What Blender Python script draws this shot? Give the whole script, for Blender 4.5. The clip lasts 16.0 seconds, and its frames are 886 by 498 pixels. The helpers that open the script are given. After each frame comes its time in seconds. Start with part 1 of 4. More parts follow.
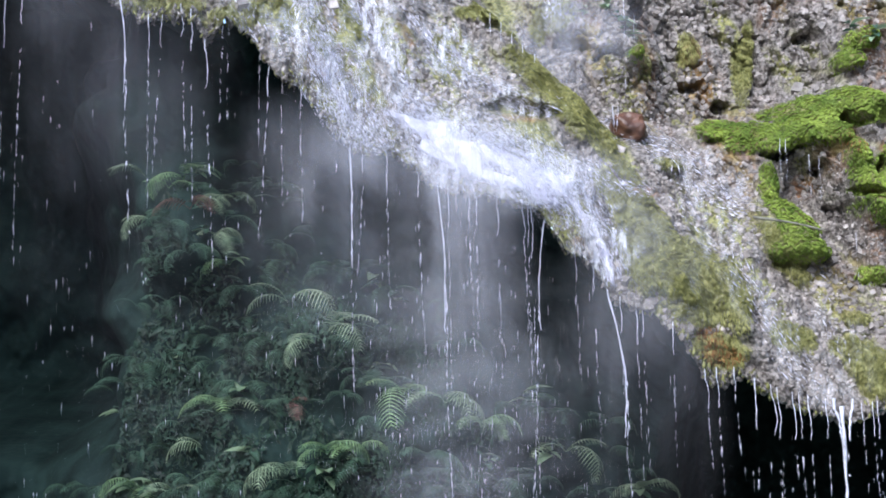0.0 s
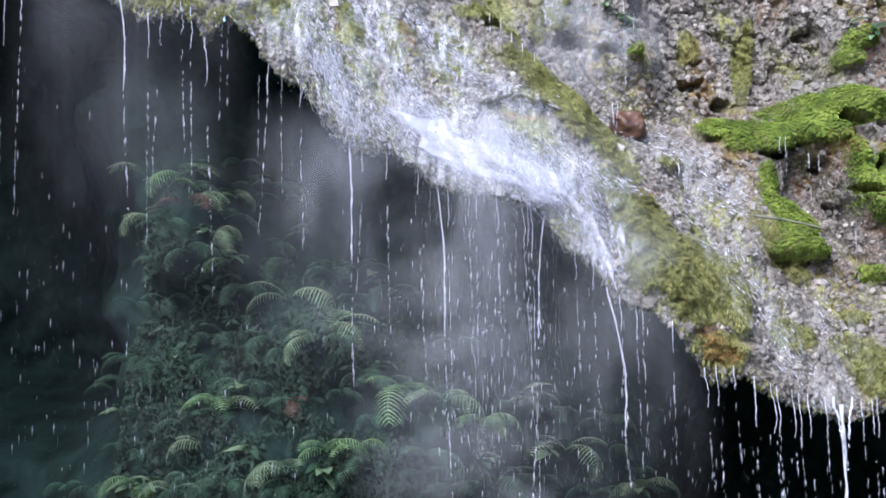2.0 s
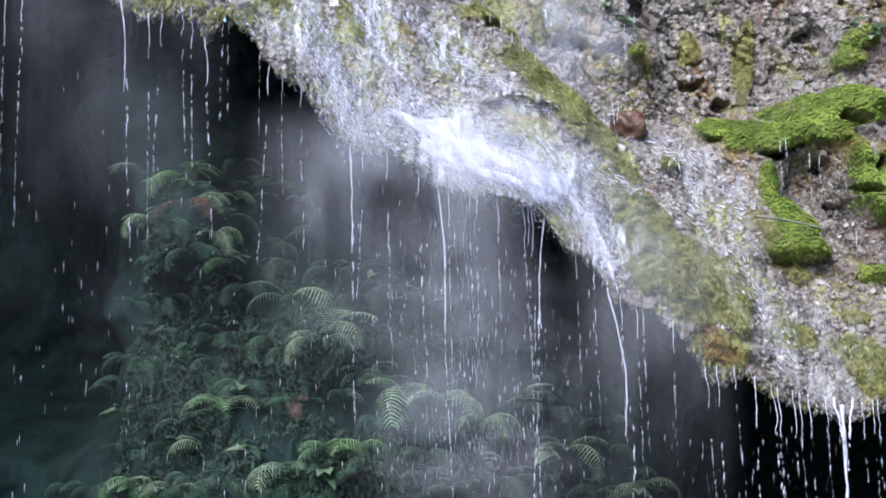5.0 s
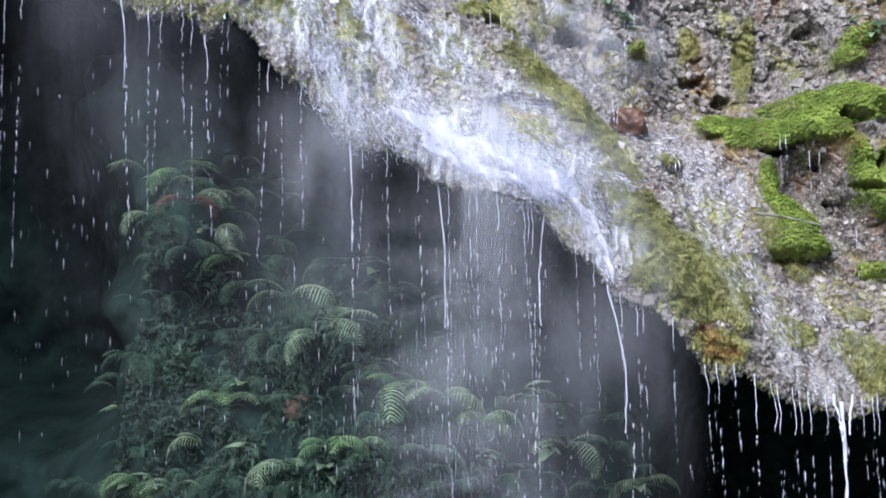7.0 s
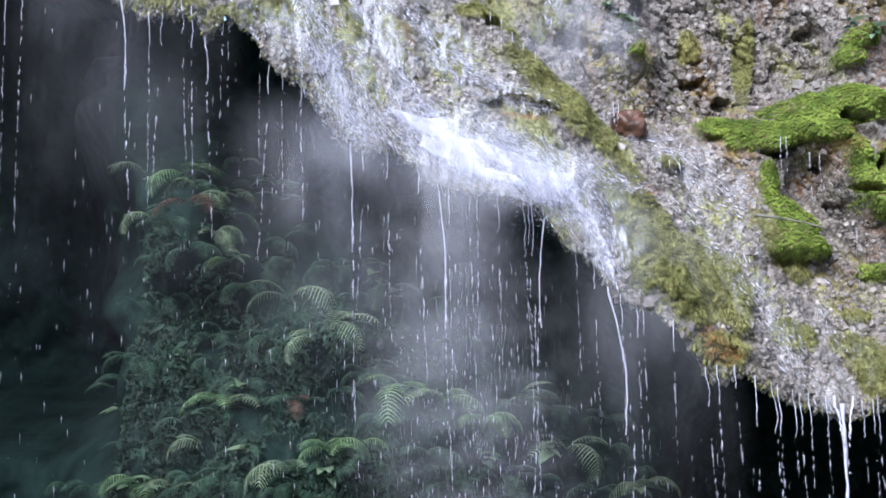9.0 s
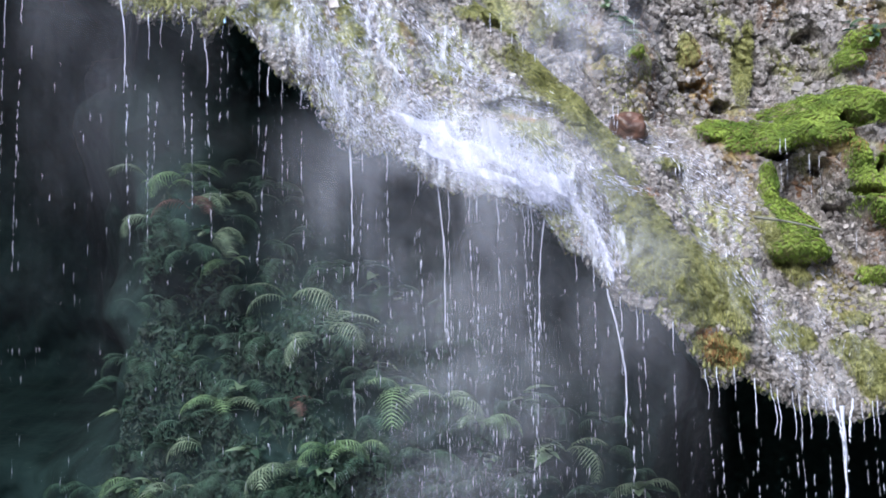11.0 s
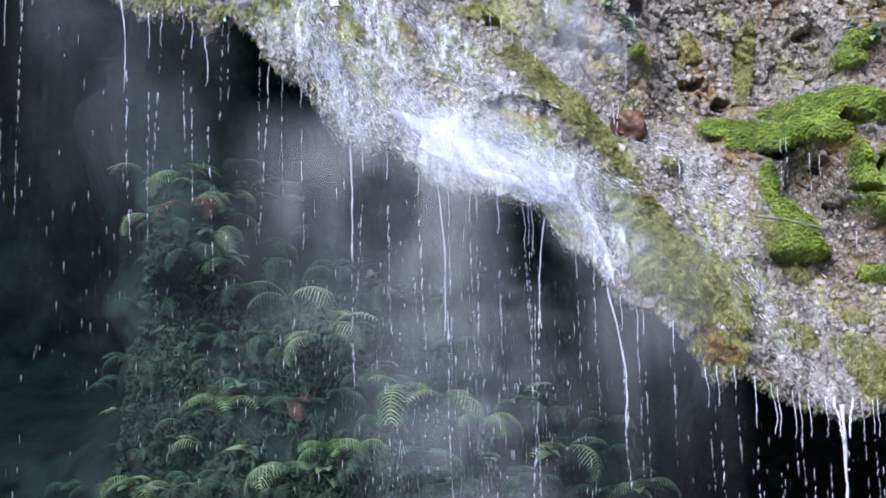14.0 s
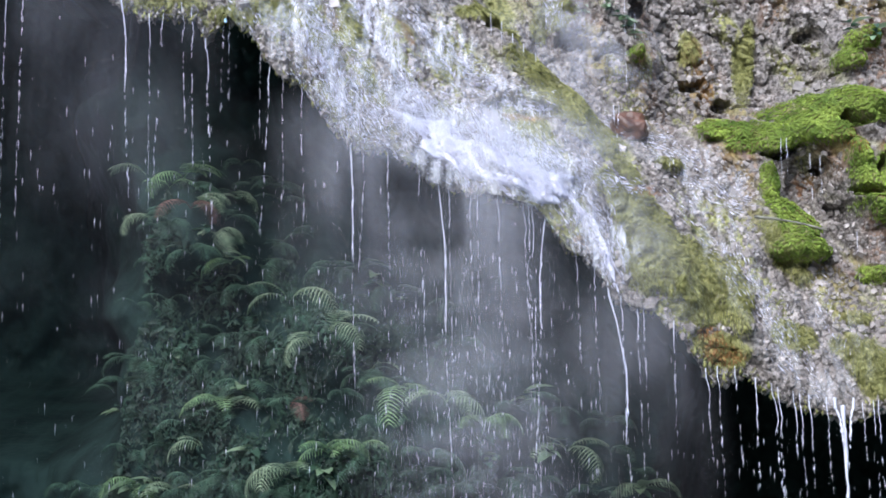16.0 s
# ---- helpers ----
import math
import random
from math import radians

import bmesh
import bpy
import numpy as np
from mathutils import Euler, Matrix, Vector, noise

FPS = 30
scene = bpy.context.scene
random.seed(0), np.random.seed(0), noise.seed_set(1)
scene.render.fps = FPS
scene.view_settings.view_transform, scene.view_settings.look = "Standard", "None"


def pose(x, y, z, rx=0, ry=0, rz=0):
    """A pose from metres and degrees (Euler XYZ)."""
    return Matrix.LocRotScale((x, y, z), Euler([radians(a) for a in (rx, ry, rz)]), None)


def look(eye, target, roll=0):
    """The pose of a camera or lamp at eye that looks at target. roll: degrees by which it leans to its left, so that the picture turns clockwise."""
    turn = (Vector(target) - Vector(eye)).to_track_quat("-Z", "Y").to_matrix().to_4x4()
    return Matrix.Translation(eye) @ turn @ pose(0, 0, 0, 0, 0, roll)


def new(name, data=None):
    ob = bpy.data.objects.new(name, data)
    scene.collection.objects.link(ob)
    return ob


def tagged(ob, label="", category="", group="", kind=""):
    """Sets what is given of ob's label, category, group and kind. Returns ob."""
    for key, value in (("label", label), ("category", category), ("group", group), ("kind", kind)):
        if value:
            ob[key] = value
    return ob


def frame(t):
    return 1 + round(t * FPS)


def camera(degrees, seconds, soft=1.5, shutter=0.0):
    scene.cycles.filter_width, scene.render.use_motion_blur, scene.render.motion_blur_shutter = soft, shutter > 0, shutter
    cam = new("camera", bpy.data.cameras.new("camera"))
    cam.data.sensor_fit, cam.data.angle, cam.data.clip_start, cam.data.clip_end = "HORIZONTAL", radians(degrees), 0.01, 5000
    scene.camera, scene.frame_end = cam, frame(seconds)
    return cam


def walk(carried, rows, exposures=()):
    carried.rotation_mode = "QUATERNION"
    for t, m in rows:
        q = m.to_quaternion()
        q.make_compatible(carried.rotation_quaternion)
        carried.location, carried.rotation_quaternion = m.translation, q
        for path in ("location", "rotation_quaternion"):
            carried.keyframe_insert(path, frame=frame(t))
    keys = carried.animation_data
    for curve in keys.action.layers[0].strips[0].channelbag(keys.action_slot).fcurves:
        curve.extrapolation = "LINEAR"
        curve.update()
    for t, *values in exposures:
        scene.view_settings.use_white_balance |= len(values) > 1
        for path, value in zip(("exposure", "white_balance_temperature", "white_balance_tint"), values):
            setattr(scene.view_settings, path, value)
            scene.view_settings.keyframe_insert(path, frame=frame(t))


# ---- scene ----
# The camera stays in one place before the fall and nods a little.
cam = camera(36, 16.0, soft=1.75)
NODS = [(0, 4.064, -0.010), (0.5, 4.010, 0.033), (1, 3.919, 0.010), (1.5, 3.956, 0.003), (2, 3.992, -0.021), (2.5, 3.992, -0.021), (3, 3.922, -0.021), (3.5, 4.209, -0.013), (4, 4.065, -0.005), (5.2, 4.000, 0.000), (6.5, 4.028, -0.021), (7, 3.883, -0.005), (7.5, 4.101, -0.005), (8, 4.065, 0.010), (8.5, 3.956, 0.027), (9, 3.956, 0.010), (10.2, 4.000, 0.000), (11.5, 4.065, -0.005), (12, 4.028, 0.023), (12.5, 3.919, 0.023), (13, 3.956, -0.005), (13.5, 4.028, -0.010), (14, 3.991, 0.003), (14.5, 3.956, -0.013), (15, 3.846, -0.010), (15.5, 4.065, -0.010), (16, 4.028, 0.027)]
walk(cam, [(t, pose(0, 0, 1.6, 90 + up, 0, side)) for t, up, side in NODS], exposures=[(0, 1.12, 5980, 9), (16, 1.12, 5980, 9)])

# ---- light: an open sky, its low part cut off by unseen added walls ----
world = bpy.data.worlds.new("sky")
scene.world = world
world.use_nodes = True
wn = world.node_tree
sky = wn.nodes.new("ShaderNodeTexSky")
sky.sky_type, sky.sun_disc = "NISHITA", False
sky.sun_elevation, sky.sun_rotation = radians(38), radians(209)
wn.nodes["Background"].inputs["Strength"].default_value = 0.15
wn.links.new(sky.outputs[0], wn.nodes["Background"].inputs["Color"])
sun = new("sun", bpy.data.lights.new("sun", "SUN"))
sun.data.energy, sun.data.angle, sun.data.color = 2.3, radians(40), (1.0, 0.98, 0.94)
sun.matrix_world = look((-5.5, -1.5, 12.3), (0.3, 9, 3))


# ---- small tools ----
def lattice(ix, iy, iz, seed):
    h = (ix * 374761393 + iy * 668265263 + iz * 1440662683 + seed * 974634757) & 0xFFFFFFFF
    h = ((h ^ (h >> 13)) * 1274126177) & 0xFFFFFFFF
    return ((h ^ (h >> 16)) & 0xFFFF) / 65535.0


def grain(x, y, z, seed=0):
    """Smooth random values from 0 to 1 at the points x, y, z."""
    x, y, z = np.broadcast_arrays(np.asarray(x, float), np.asarray(y, float), np.asarray(z, float))
    i = [np.floor(a).astype(np.int64) for a in (x, y, z)]
    f = [a - b for a, b in zip((x, y, z), i)]
    f = [a * a * (3 - 2 * a) for a in f]
    out = 0
    for cx in (0, 1):
        for cy in (0, 1):
            for cz in (0, 1):
                w = (f[0] if cx else 1 - f[0]) * (f[1] if cy else 1 - f[1]) * (f[2] if cz else 1 - f[2])
                out = out + w * lattice(i[0] + cx, i[1] + cy, i[2] + cz, seed)
    return out


def rough(x, y, z, octaves=4, seed=0):
    out, amp, total = 0, 1.0, 0
    for o in range(octaves):
        out, total = out + amp * grain(x * 2 ** o, y * 2 ** o, z * 2 ** o, seed + o), total + amp
        amp *= 0.55
    return out / total - 0.5


def smooth(a, lo, hi):
    t = np.clip((a - lo) / (hi - lo), 0, 1)
    return t * t * (3 - 2 * t)


def mesh_of(name, verts, faces, material, shade=True):
    me = bpy.data.meshes.new(name)
    verts, faces = np.asarray(verts, np.float32), np.asarray(faces, np.int32)
    n, k = faces.shape
    me.vertices.add(len(verts))
    me.vertices.foreach_set("co", verts.ravel())
    me.loops.add(n * k)
    me.loops.foreach_set("vertex_index", faces.ravel())
    me.polygons.add(n)
    me.polygons.foreach_set("loop_start", np.arange(0, n * k, k, dtype=np.int32))
    me.polygons.foreach_set("use_smooth", np.full(n, shade))
    me.update(calc_edges=True)
    me.materials.append(material)
    return me


def sheet_faces(rows, cols):
    a = (np.arange(rows - 1)[:, None] * cols + np.arange(cols - 1)[None, :]).ravel()
    return np.stack([a, a + 1, a + cols + 1, a + cols], 1)


def many(name, verts, faces, spots, axes, material, shade=True):
    """One mesh of many small copies: spots (n, 3), axes (n, 3, 3) whose rows are the copy's x, y and z."""
    verts, faces = np.asarray(verts, float), np.asarray(faces, int)
    v = np.einsum("vk,nkc->nvc", verts, axes) + spots[:, None, :]
    f = faces[None] + (np.arange(len(spots)) * len(verts))[:, None, None]
    return mesh_of(name, v.reshape(-1, 3), f.reshape(-1, faces.shape[1]), material, shade)


def part(name, me, parent, label=""):
    ob = new(name, me)
    ob.parent = parent
    return tagged(ob, label) if label else ob


# ---- materials ----
def material(name, base, second, scale=8.0, roughness=0.6, bump=0.3, bump_scale=60.0, spread=0.35, metal=0.0, translucent=0.0, gloss=0.5, vary_by=0.35):
    m = bpy.data.materials.new(name)
    m.use_nodes = True
    n, l = m.node_tree.nodes, m.node_tree.links
    b = n["Principled BSDF"]
    geo = n.new("ShaderNodeTexCoord")
    big = n.new("ShaderNodeTexNoise")
    big.inputs["Scale"].default_value, big.inputs["Detail"].default_value = scale, 8
    l.new(geo.outputs["Object"], big.inputs["Vector"])
    ramp = n.new("ShaderNodeValToRGB")
    ramp.color_ramp.elements[0].position, ramp.color_ramp.elements[1].position = 0.5 - spread / 2, 0.5 + spread / 2
    ramp.color_ramp.elements[0].color, ramp.color_ramp.elements[1].color = (*base, 1), (*second, 1)
    l.new(big.outputs["Fac"], ramp.inputs["Fac"])
    isle = n.new("ShaderNodeNewGeometry")
    hsv = n.new("ShaderNodeHueSaturation")
    vary = n.new("ShaderNodeMapRange")
    vary.inputs["To Min"].default_value, vary.inputs["To Max"].default_value = 1 - vary_by, 1 + vary_by
    l.new(isle.outputs["Random Per Island"], vary.inputs["Value"])
    l.new(vary.outputs["Result"], hsv.inputs["Value"])
    l.new(ramp.outputs["Color"], hsv.inputs["Color"])
    l.new(hsv.outputs["Color"], b.inputs["Base Color"])
    b.inputs["Roughness"].default_value, b.inputs["Metallic"].default_value, b.inputs["Specular IOR Level"].default_value = roughness, metal, gloss
    fine = n.new("ShaderNodeTexNoise")
    fine.inputs["Scale"].default_value, fine.inputs["Detail"].default_value = bump_scale, 5
    l.new(geo.outputs["Object"], fine.inputs["Vector"])
    bp = n.new("ShaderNodeBump")
    bp.inputs["Strength"].default_value, bp.inputs["Distance"].default_value = bump, 0.02
    l.new(fine.outputs["Fac"], bp.inputs["Height"])
    l.new(bp.outputs["Normal"], b.inputs["Normal"])
    if translucent:
        t, mix = n.new("ShaderNodeBsdfTranslucent"), n.new("ShaderNodeMixShader")
        l.new(hsv.outputs["Color"], t.inputs["Color"])
        mix.inputs[0].default_value = translucent
        l.new(b.outputs[0], mix.inputs[1])
        l.new(t.outputs[0], mix.inputs[2])
        l.new(mix.outputs[0], n["Material Output"].inputs["Surface"])
    return m


def cliff_material():
    """Porous lime rock; the mesh carries where moss and rust-coloured algae grow."""
    m = material("wet_tufa", (0.09, 0.077, 0.069), (0.365, 0.325, 0.31), scale=30, roughness=0.42, bump=1.0, bump_scale=70, spread=0.2)
    n, l = m.node_tree.nodes, m.node_tree.links
    b = n["Principled BSDF"]
    colour = b.inputs["Base Color"].links[0].from_socket
    for key, dark, light, size in (("moss", (0.12, 0.125, 0.03), (0.40, 0.39, 0.13), 30), ("rust", (0.12, 0.05, 0.02), (0.38, 0.18, 0.07), 18)):
        at = n.new("ShaderNodeAttribute")
        at.attribute_name = key
        tone, ramp, mix = n.new("ShaderNodeTexNoise"), n.new("ShaderNodeValToRGB"), n.new("ShaderNodeMixRGB")
        tone.inputs["Scale"].default_value, tone.inputs["Detail"].default_value = size, 6
        l.new(n["Texture Coordinate"].outputs["Object"], tone.inputs["Vector"])
        ramp.color_ramp.elements[0].position, ramp.color_ramp.elements[1].position = 0.35, 0.68
        ramp.color_ramp.elements[0].color, ramp.color_ramp.elements[1].color = (*dark, 1), (*light, 1)
        l.new(tone.outputs["Fac"], ramp.inputs["Fac"])
        l.new(at.outputs["Fac"], mix.inputs["Fac"])
        l.new(colour, mix.inputs["Color1"])
        l.new(ramp.outputs["Color"], mix.inputs["Color2"])
        colour = mix.outputs["Color"]
    l.new(colour, b.inputs["Base Color"])
    return m


TUFA = cliff_material()
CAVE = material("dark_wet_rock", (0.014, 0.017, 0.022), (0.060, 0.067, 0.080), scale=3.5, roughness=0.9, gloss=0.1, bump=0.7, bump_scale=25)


# near black all over, so the colour itself deepens the hollow's shade
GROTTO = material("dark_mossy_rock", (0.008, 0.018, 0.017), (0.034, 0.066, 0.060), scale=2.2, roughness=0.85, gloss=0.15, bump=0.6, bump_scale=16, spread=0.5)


def mist_material():
    """Drifting fine spray: a white haze whose body the mesh carries, in faint upright streaks."""
    m = material("drifting_mist", (0.79, 0.79, 0.92), (0.85, 0.85, 0.96), scale=1.0, roughness=1.0, bump=0.0, gloss=0.0, vary_by=0.0, translucent=0.2)
    n, l = m.node_tree.nodes, m.node_tree.links
    turn, streak, ramp, at, mul = n.new("ShaderNodeMapping"), n.new("ShaderNodeTexNoise"), n.new("ShaderNodeMapRange"), n.new("ShaderNodeAttribute"), n.new("ShaderNodeMath")
    turn.inputs["Scale"].default_value = (26, 2, 0.01)
    streak.inputs["Scale"].default_value, streak.inputs["Detail"].default_value = 1.0, 4
    ramp.inputs["From Min"].default_value, ramp.inputs["From Max"].default_value = 0.3, 0.7
    ramp.inputs["To Min"].default_value, ramp.inputs["To Max"].default_value = 0.72, 1.2
    at.attribute_name, mul.operation = "body", "MULTIPLY"
    l.new(n["Texture Coordinate"].outputs["Object"], turn.inputs["Vector"])
    l.new(turn.outputs["Vector"], streak.inputs["Vector"])
    l.new(streak.outputs["Fac"], ramp.inputs["Value"])
    l.new(ramp.outputs["Result"], mul.inputs[0])
    l.new(at.outputs["Fac"], mul.inputs[1])
    clear, mix = n.new("ShaderNodeBsdfTransparent"), n.new("ShaderNodeMixShader")
    body = n["Material Output"].inputs["Surface"].links[0].from_socket
    l.new(mul.outputs[0], mix.inputs[0])
    l.new(clear.outputs[0], mix.inputs[1])
    l.new(body, mix.inputs[2])
    l.new(mix.outputs[0], n["Material Output"].inputs["Surface"])
    return m


MIST = mist_material()
STONE = material("lime_grains", (0.12, 0.102, 0.093), (0.40, 0.355, 0.34), scale=12, roughness=0.5, bump=0.4)
MOSS = material("green_moss", (0.10, 0.165, 0.018), (0.32, 0.41, 0.07), scale=5, roughness=0.8, bump=0.2, translucent=0.2)
OLIVE = material("olive_moss", (0.19, 0.19, 0.055), (0.43, 0.42, 0.16), vary_by=0.25, scale=5, roughness=0.7, bump=0.2, translucent=0.2)
ORANGE = material("rust_moss", (0.20, 0.09, 0.03), (0.42, 0.21, 0.07), vary_by=0.3, scale=9, roughness=0.7, bump=0.2, translucent=0.2)
LEAF = material("fern_green", (0.040, 0.088, 0.058), (0.11, 0.20, 0.135), scale=6, roughness=0.5, bump=0.15, translucent=0.3)
# darker copy of the fern green, with the bank's shade in its colour
UNDER = material("shade_dark_leaves", (0.010, 0.028, 0.019), (0.036, 0.085, 0.055), scale=3, roughness=0.55, bump=0.15, translucent=0.25)
PALE = material("pale_fern", (0.20, 0.30, 0.18), (0.38, 0.48, 0.32), scale=6, roughness=0.45, bump=0.15, translucent=0.3)
FRESH = material("fresh_fern", (0.14, 0.26, 0.12), (0.30, 0.46, 0.22), scale=6, roughness=0.45, bump=0.15, translucent=0.35)
BROWN = material("withered_fern", (0.12, 0.05, 0.045), (0.26, 0.14, 0.12), scale=6, roughness=0.6, bump=0.15, translucent=0.2)
FOAM = material("white_water", (0.70, 0.685, 0.83), (0.82, 0.80, 0.92), scale=20, roughness=0.25, bump=0.2, translucent=0.12)
DROP = material("falling_water", (0.78, 0.78, 0.93), (0.88, 0.88, 0.97), scale=20, roughness=0.2, bump=0.1, translucent=0.25)


def veil_material():
    """Thin running water, milky in streaks along the flow and clear between them."""
    m = material("running_water", (0.80, 0.80, 0.88), (0.90, 0.90, 0.95), scale=20, roughness=0.15, bump=0.5, bump_scale=40)
    n, l = m.node_tree.nodes, m.node_tree.links
    turn, streak, ramp, at, mul = n.new("ShaderNodeMapping"), n.new("ShaderNodeTexNoise"), n.new("ShaderNodeMapRange"), n.new("ShaderNodeAttribute"), n.new("ShaderNodeMath")
    turn.inputs["Rotation"].default_value, turn.inputs["Scale"].default_value = (0, radians(-28), 0), (19, 6, 2.4)
    streak.inputs["Scale"].default_value, streak.inputs["Detail"].default_value, streak.inputs["Roughness"].default_value = 1.0, 7, 0.65
    ramp.inputs["From Min"].default_value, ramp.inputs["From Max"].default_value = 0.45, 0.64
    at.attribute_name, mul.operation = "body", "MULTIPLY"
    l.new(n["Texture Coordinate"].outputs["Object"], turn.inputs["Vector"])
    l.new(turn.outputs["Vector"], streak.inputs["Vector"])
    l.new(streak.outputs["Fac"], ramp.inputs["Value"])
    l.new(ramp.outputs["Result"], mul.inputs[0])
    l.new(at.outputs["Fac"], mul.inputs[1])
    clear, mix = n.new("ShaderNodeBsdfTransparent"), n.new("ShaderNodeMixShader")
    l.new(mul.outputs[0], mix.inputs[0])
    l.new(clear.outputs[0], mix.inputs[1])
    l.new(n["Principled BSDF"].outputs[0], mix.inputs[2])
    l.new(mix.outputs[0], n["Material Output"].inputs["Surface"])
    return m


VEIL = veil_material()
BARK = material("wet_stick", (0.10, 0.09, 0.07), (0.26, 0.25, 0.20), scale=15, roughness=0.5, bump=0.4)
# bed and pool lie out of view, paled to bounce light under the lip
GROUND = material("pale_bounce_bed", (0.20, 0.19, 0.175), (0.42, 0.40, 0.37), scale=3, roughness=0.6, bump=0.6, bump_scale=14)
POOL = material("pool_water", (0.10, 0.15, 0.15), (0.18, 0.25, 0.25), scale=2, roughness=0.06, bump=0.3, bump_scale=9)

# ---- the rock face: an apron of lime rock above a long lip that falls to the right, and a wall behind it ----
LIP = np.array([(-6.5, 5.8), (-3.6, 5.1), (-2.65, 4.30), (-2.22, 3.98), (-2.07, 3.93), (-1.77, 3.94), (-1.69, 3.76), (-1.52, 3.91),
                (-1.35, 3.77), (-1.22, 3.56), (-0.98, 3.39), (-0.77, 3.10), (-0.61, 2.98), (-0.33, 2.95), (-0.09, 2.72), (0.30, 2.63),
                (0.68, 2.50), (0.83, 2.25), (1.01, 2.17), (1.15, 1.89), (1.39, 1.83), (1.59, 1.67), (1.77, 1.38),
                (2.00, 1.38), (2.21, 1.25), (2.47, 1.18), (2.65, 1.13), (2.90, 1.19), (3.6, 1.55), (6.5, 0.6)])
RIDGE = np.array([(0.07, 4.44), (0.28, 4.19), (0.51, 3.95), (0.72, 3.68), (0.93, 3.46), (1.17, 3.22), (1.28, 2.93)])
FOOT = np.array([(-6.0, 9.0), (0.53, 4.83), (0.91, 3.86), (1.24, 3.59), (1.56, 3.37), (2.03, 3.31), (2.62, 2.79), (3.25, 2.14), (6.0, 1.9)])
# swells (amount > 0, towards the open) and hollows of the face: x, z, half width, half height, amount
SWELLS = [(2.71, 3.12, 0.40, 0.24, 0.22), (2.97, 3.30, 0.30, 0.25, 0.22), (3.02, 2.70, 0.20, 0.45, 0.20),
          (0.95, 3.31, 0.16, 0.22, 0.14), (1.72, 2.02, 0.45, 0.30, 0.12), (2.24, 2.44, 0.18, 0.16, 0.12), (1.65, 2.93, 0.14, 0.07, 0.10),
          (1.52, 3.93, 0.10, 0.10, 0.12)]
HOLLOWS = [(1.56, 4.31, 0.08, 0.10, 0.45, 0), (2.50, 3.02, 0.13, 0.04, 0.40, 0), (2.76, 2.88, 0.04, 0.04, 0.30, 0), (2.91, 3.19, 0.06, 0.05, 0.30, 0), (2.96, 2.66, 0.05, 0.06, 0.35, 0),
           (2.85, 2.54, 0.06, 0.06, 0.30, 0), (2.99, 2.86, 0.03, 0.06, 0.30, 0), (2.70, 2.74, 0.17, 0.22, 0.14, 0.3), (2.25, 3.54, 0.04, 0.07, 0.25, 0), (2.00, 3.69, 0.10, 0.06, 0.20, -0.5),
           (0.58, 3.27, 0.30, 0.065, 0.13, 0.55), (1.34, 3.93, 0.12, 0.05, 0.25, 0), (0.50, 3.96, 0.05, 0.20, 0.30, 0.95), (1.02, 4.02, 0.10, 0.07, 0.25, 0.3), (2.82, 4.00, 0.10, 0.06, 0.2, 0)]


# growth on the face: x, z, half width, half height, lean (how far a patch trends to the right as it falls)
MOSSY = [(1.60, 2.14, 0.46, 0.46, 0.75), (1.87, 1.56, 0.20, 0.14, 0.4), (2.34, 2.32, 0.14, 0.30, 0.5), (0.92, 3.35, 0.31, 0.52, 0.9),
         (1.34, 2.52, 0.26, 0.36, 0.7), (2.84, 1.45, 0.20, 0.26, 0.4), (2.34, 1.67, 0.18, 0.12, 0.4), (1.65, 2.93, 0.16, 0.06, 0.3),
         (-2.00, 4.07, 0.35, 0.12, 0.0), (-1.19, 4.03, 0.10, 0.30, 0.5), (-0.69, 4.03, 0.10, 0.22, 0.5), (0.41, 4.12, 0.16, 0.25, 0.6), (-0.02, 3.63, 0.06, 0.22, 0.3),
         (2.40, 3.80, 0.09, 0.35, 0.0), (1.99, 4.00, 0.10, 0.16, 0.0), (2.79, 1.79, 0.16, 0.06, 0.3),
         (-1.45, 3.93, 0.24, 0.09, 0.0), (-1.25, 3.98, 0.16, 0.08, 0.3), (-0.34, 3.71, 0.06, 0.28, 0.5), (0.33, 4.14, 0.26, 0.08, 0.9), (-0.90, 3.79, 0.08, 0.16, 0.5), (0.02, 3.75, 0.05, 0.25, 0.5),
         (2.46, 4.00, 0.05, 0.25, 0.0), (1.60, 3.80, 0.07, 0.14, 0.0), (1.30, 2.88, 0.10, 0.16, 0.6), (0.85, 4.25, 0.25, 0.25, 0.0)]
GREEN = [(2.12, 3.26, 0.17, 0.11, 0.2), (2.36, 3.16, 0.28, 0.17, 0.2), (2.73, 3.34, 0.32, 0.17, 0.3), (2.67, 3.15, 0.24, 0.12, 0.5), (2.97, 3.33, 0.22, 0.20, 0.4),
         (2.91, 2.78, 0.07, 0.30, 0.1), (3.05, 2.66, 0.14, 0.36, 0.0), (2.50, 2.48, 0.20, 0.20, 0.2), (2.38, 2.78, 0.07, 0.18, 0.0), (3.05, 3.73, 0.13, 0.09, 0.0),
         (3.13, 3.90, 0.14, 0.10, 0.0), (2.99, 2.10, 0.12, 0.06, 0.2), (2.48, 2.27, 0.24, 0.08, 0.1), (1.50, 3.88, 0.08, 0.07, 0.0)]
RUSTY = [(0.92, 2.30, 0.09, 0.07, 0.0), (1.43, 3.26, 0.13, 0.10, 0.0), (1.83, 1.58, 0.14, 0.08, 0.2), (0.60, 3.21, 0.22, 0.06, 0.1), (2.10, 3.75, 0.12, 0.30, 0.0),
         (2.68, 2.78, 0.10, 0.12, 0.0), (3.03, 2.96, 0.05, 0.08, 0.0), (-0.23, 3.78, 0.05, 0.30, 0.4), (1.44, 2.69, 0.20, 0.05, 0.6), (-0.82, 3.99, 0.05, 0.16, 0.3)]


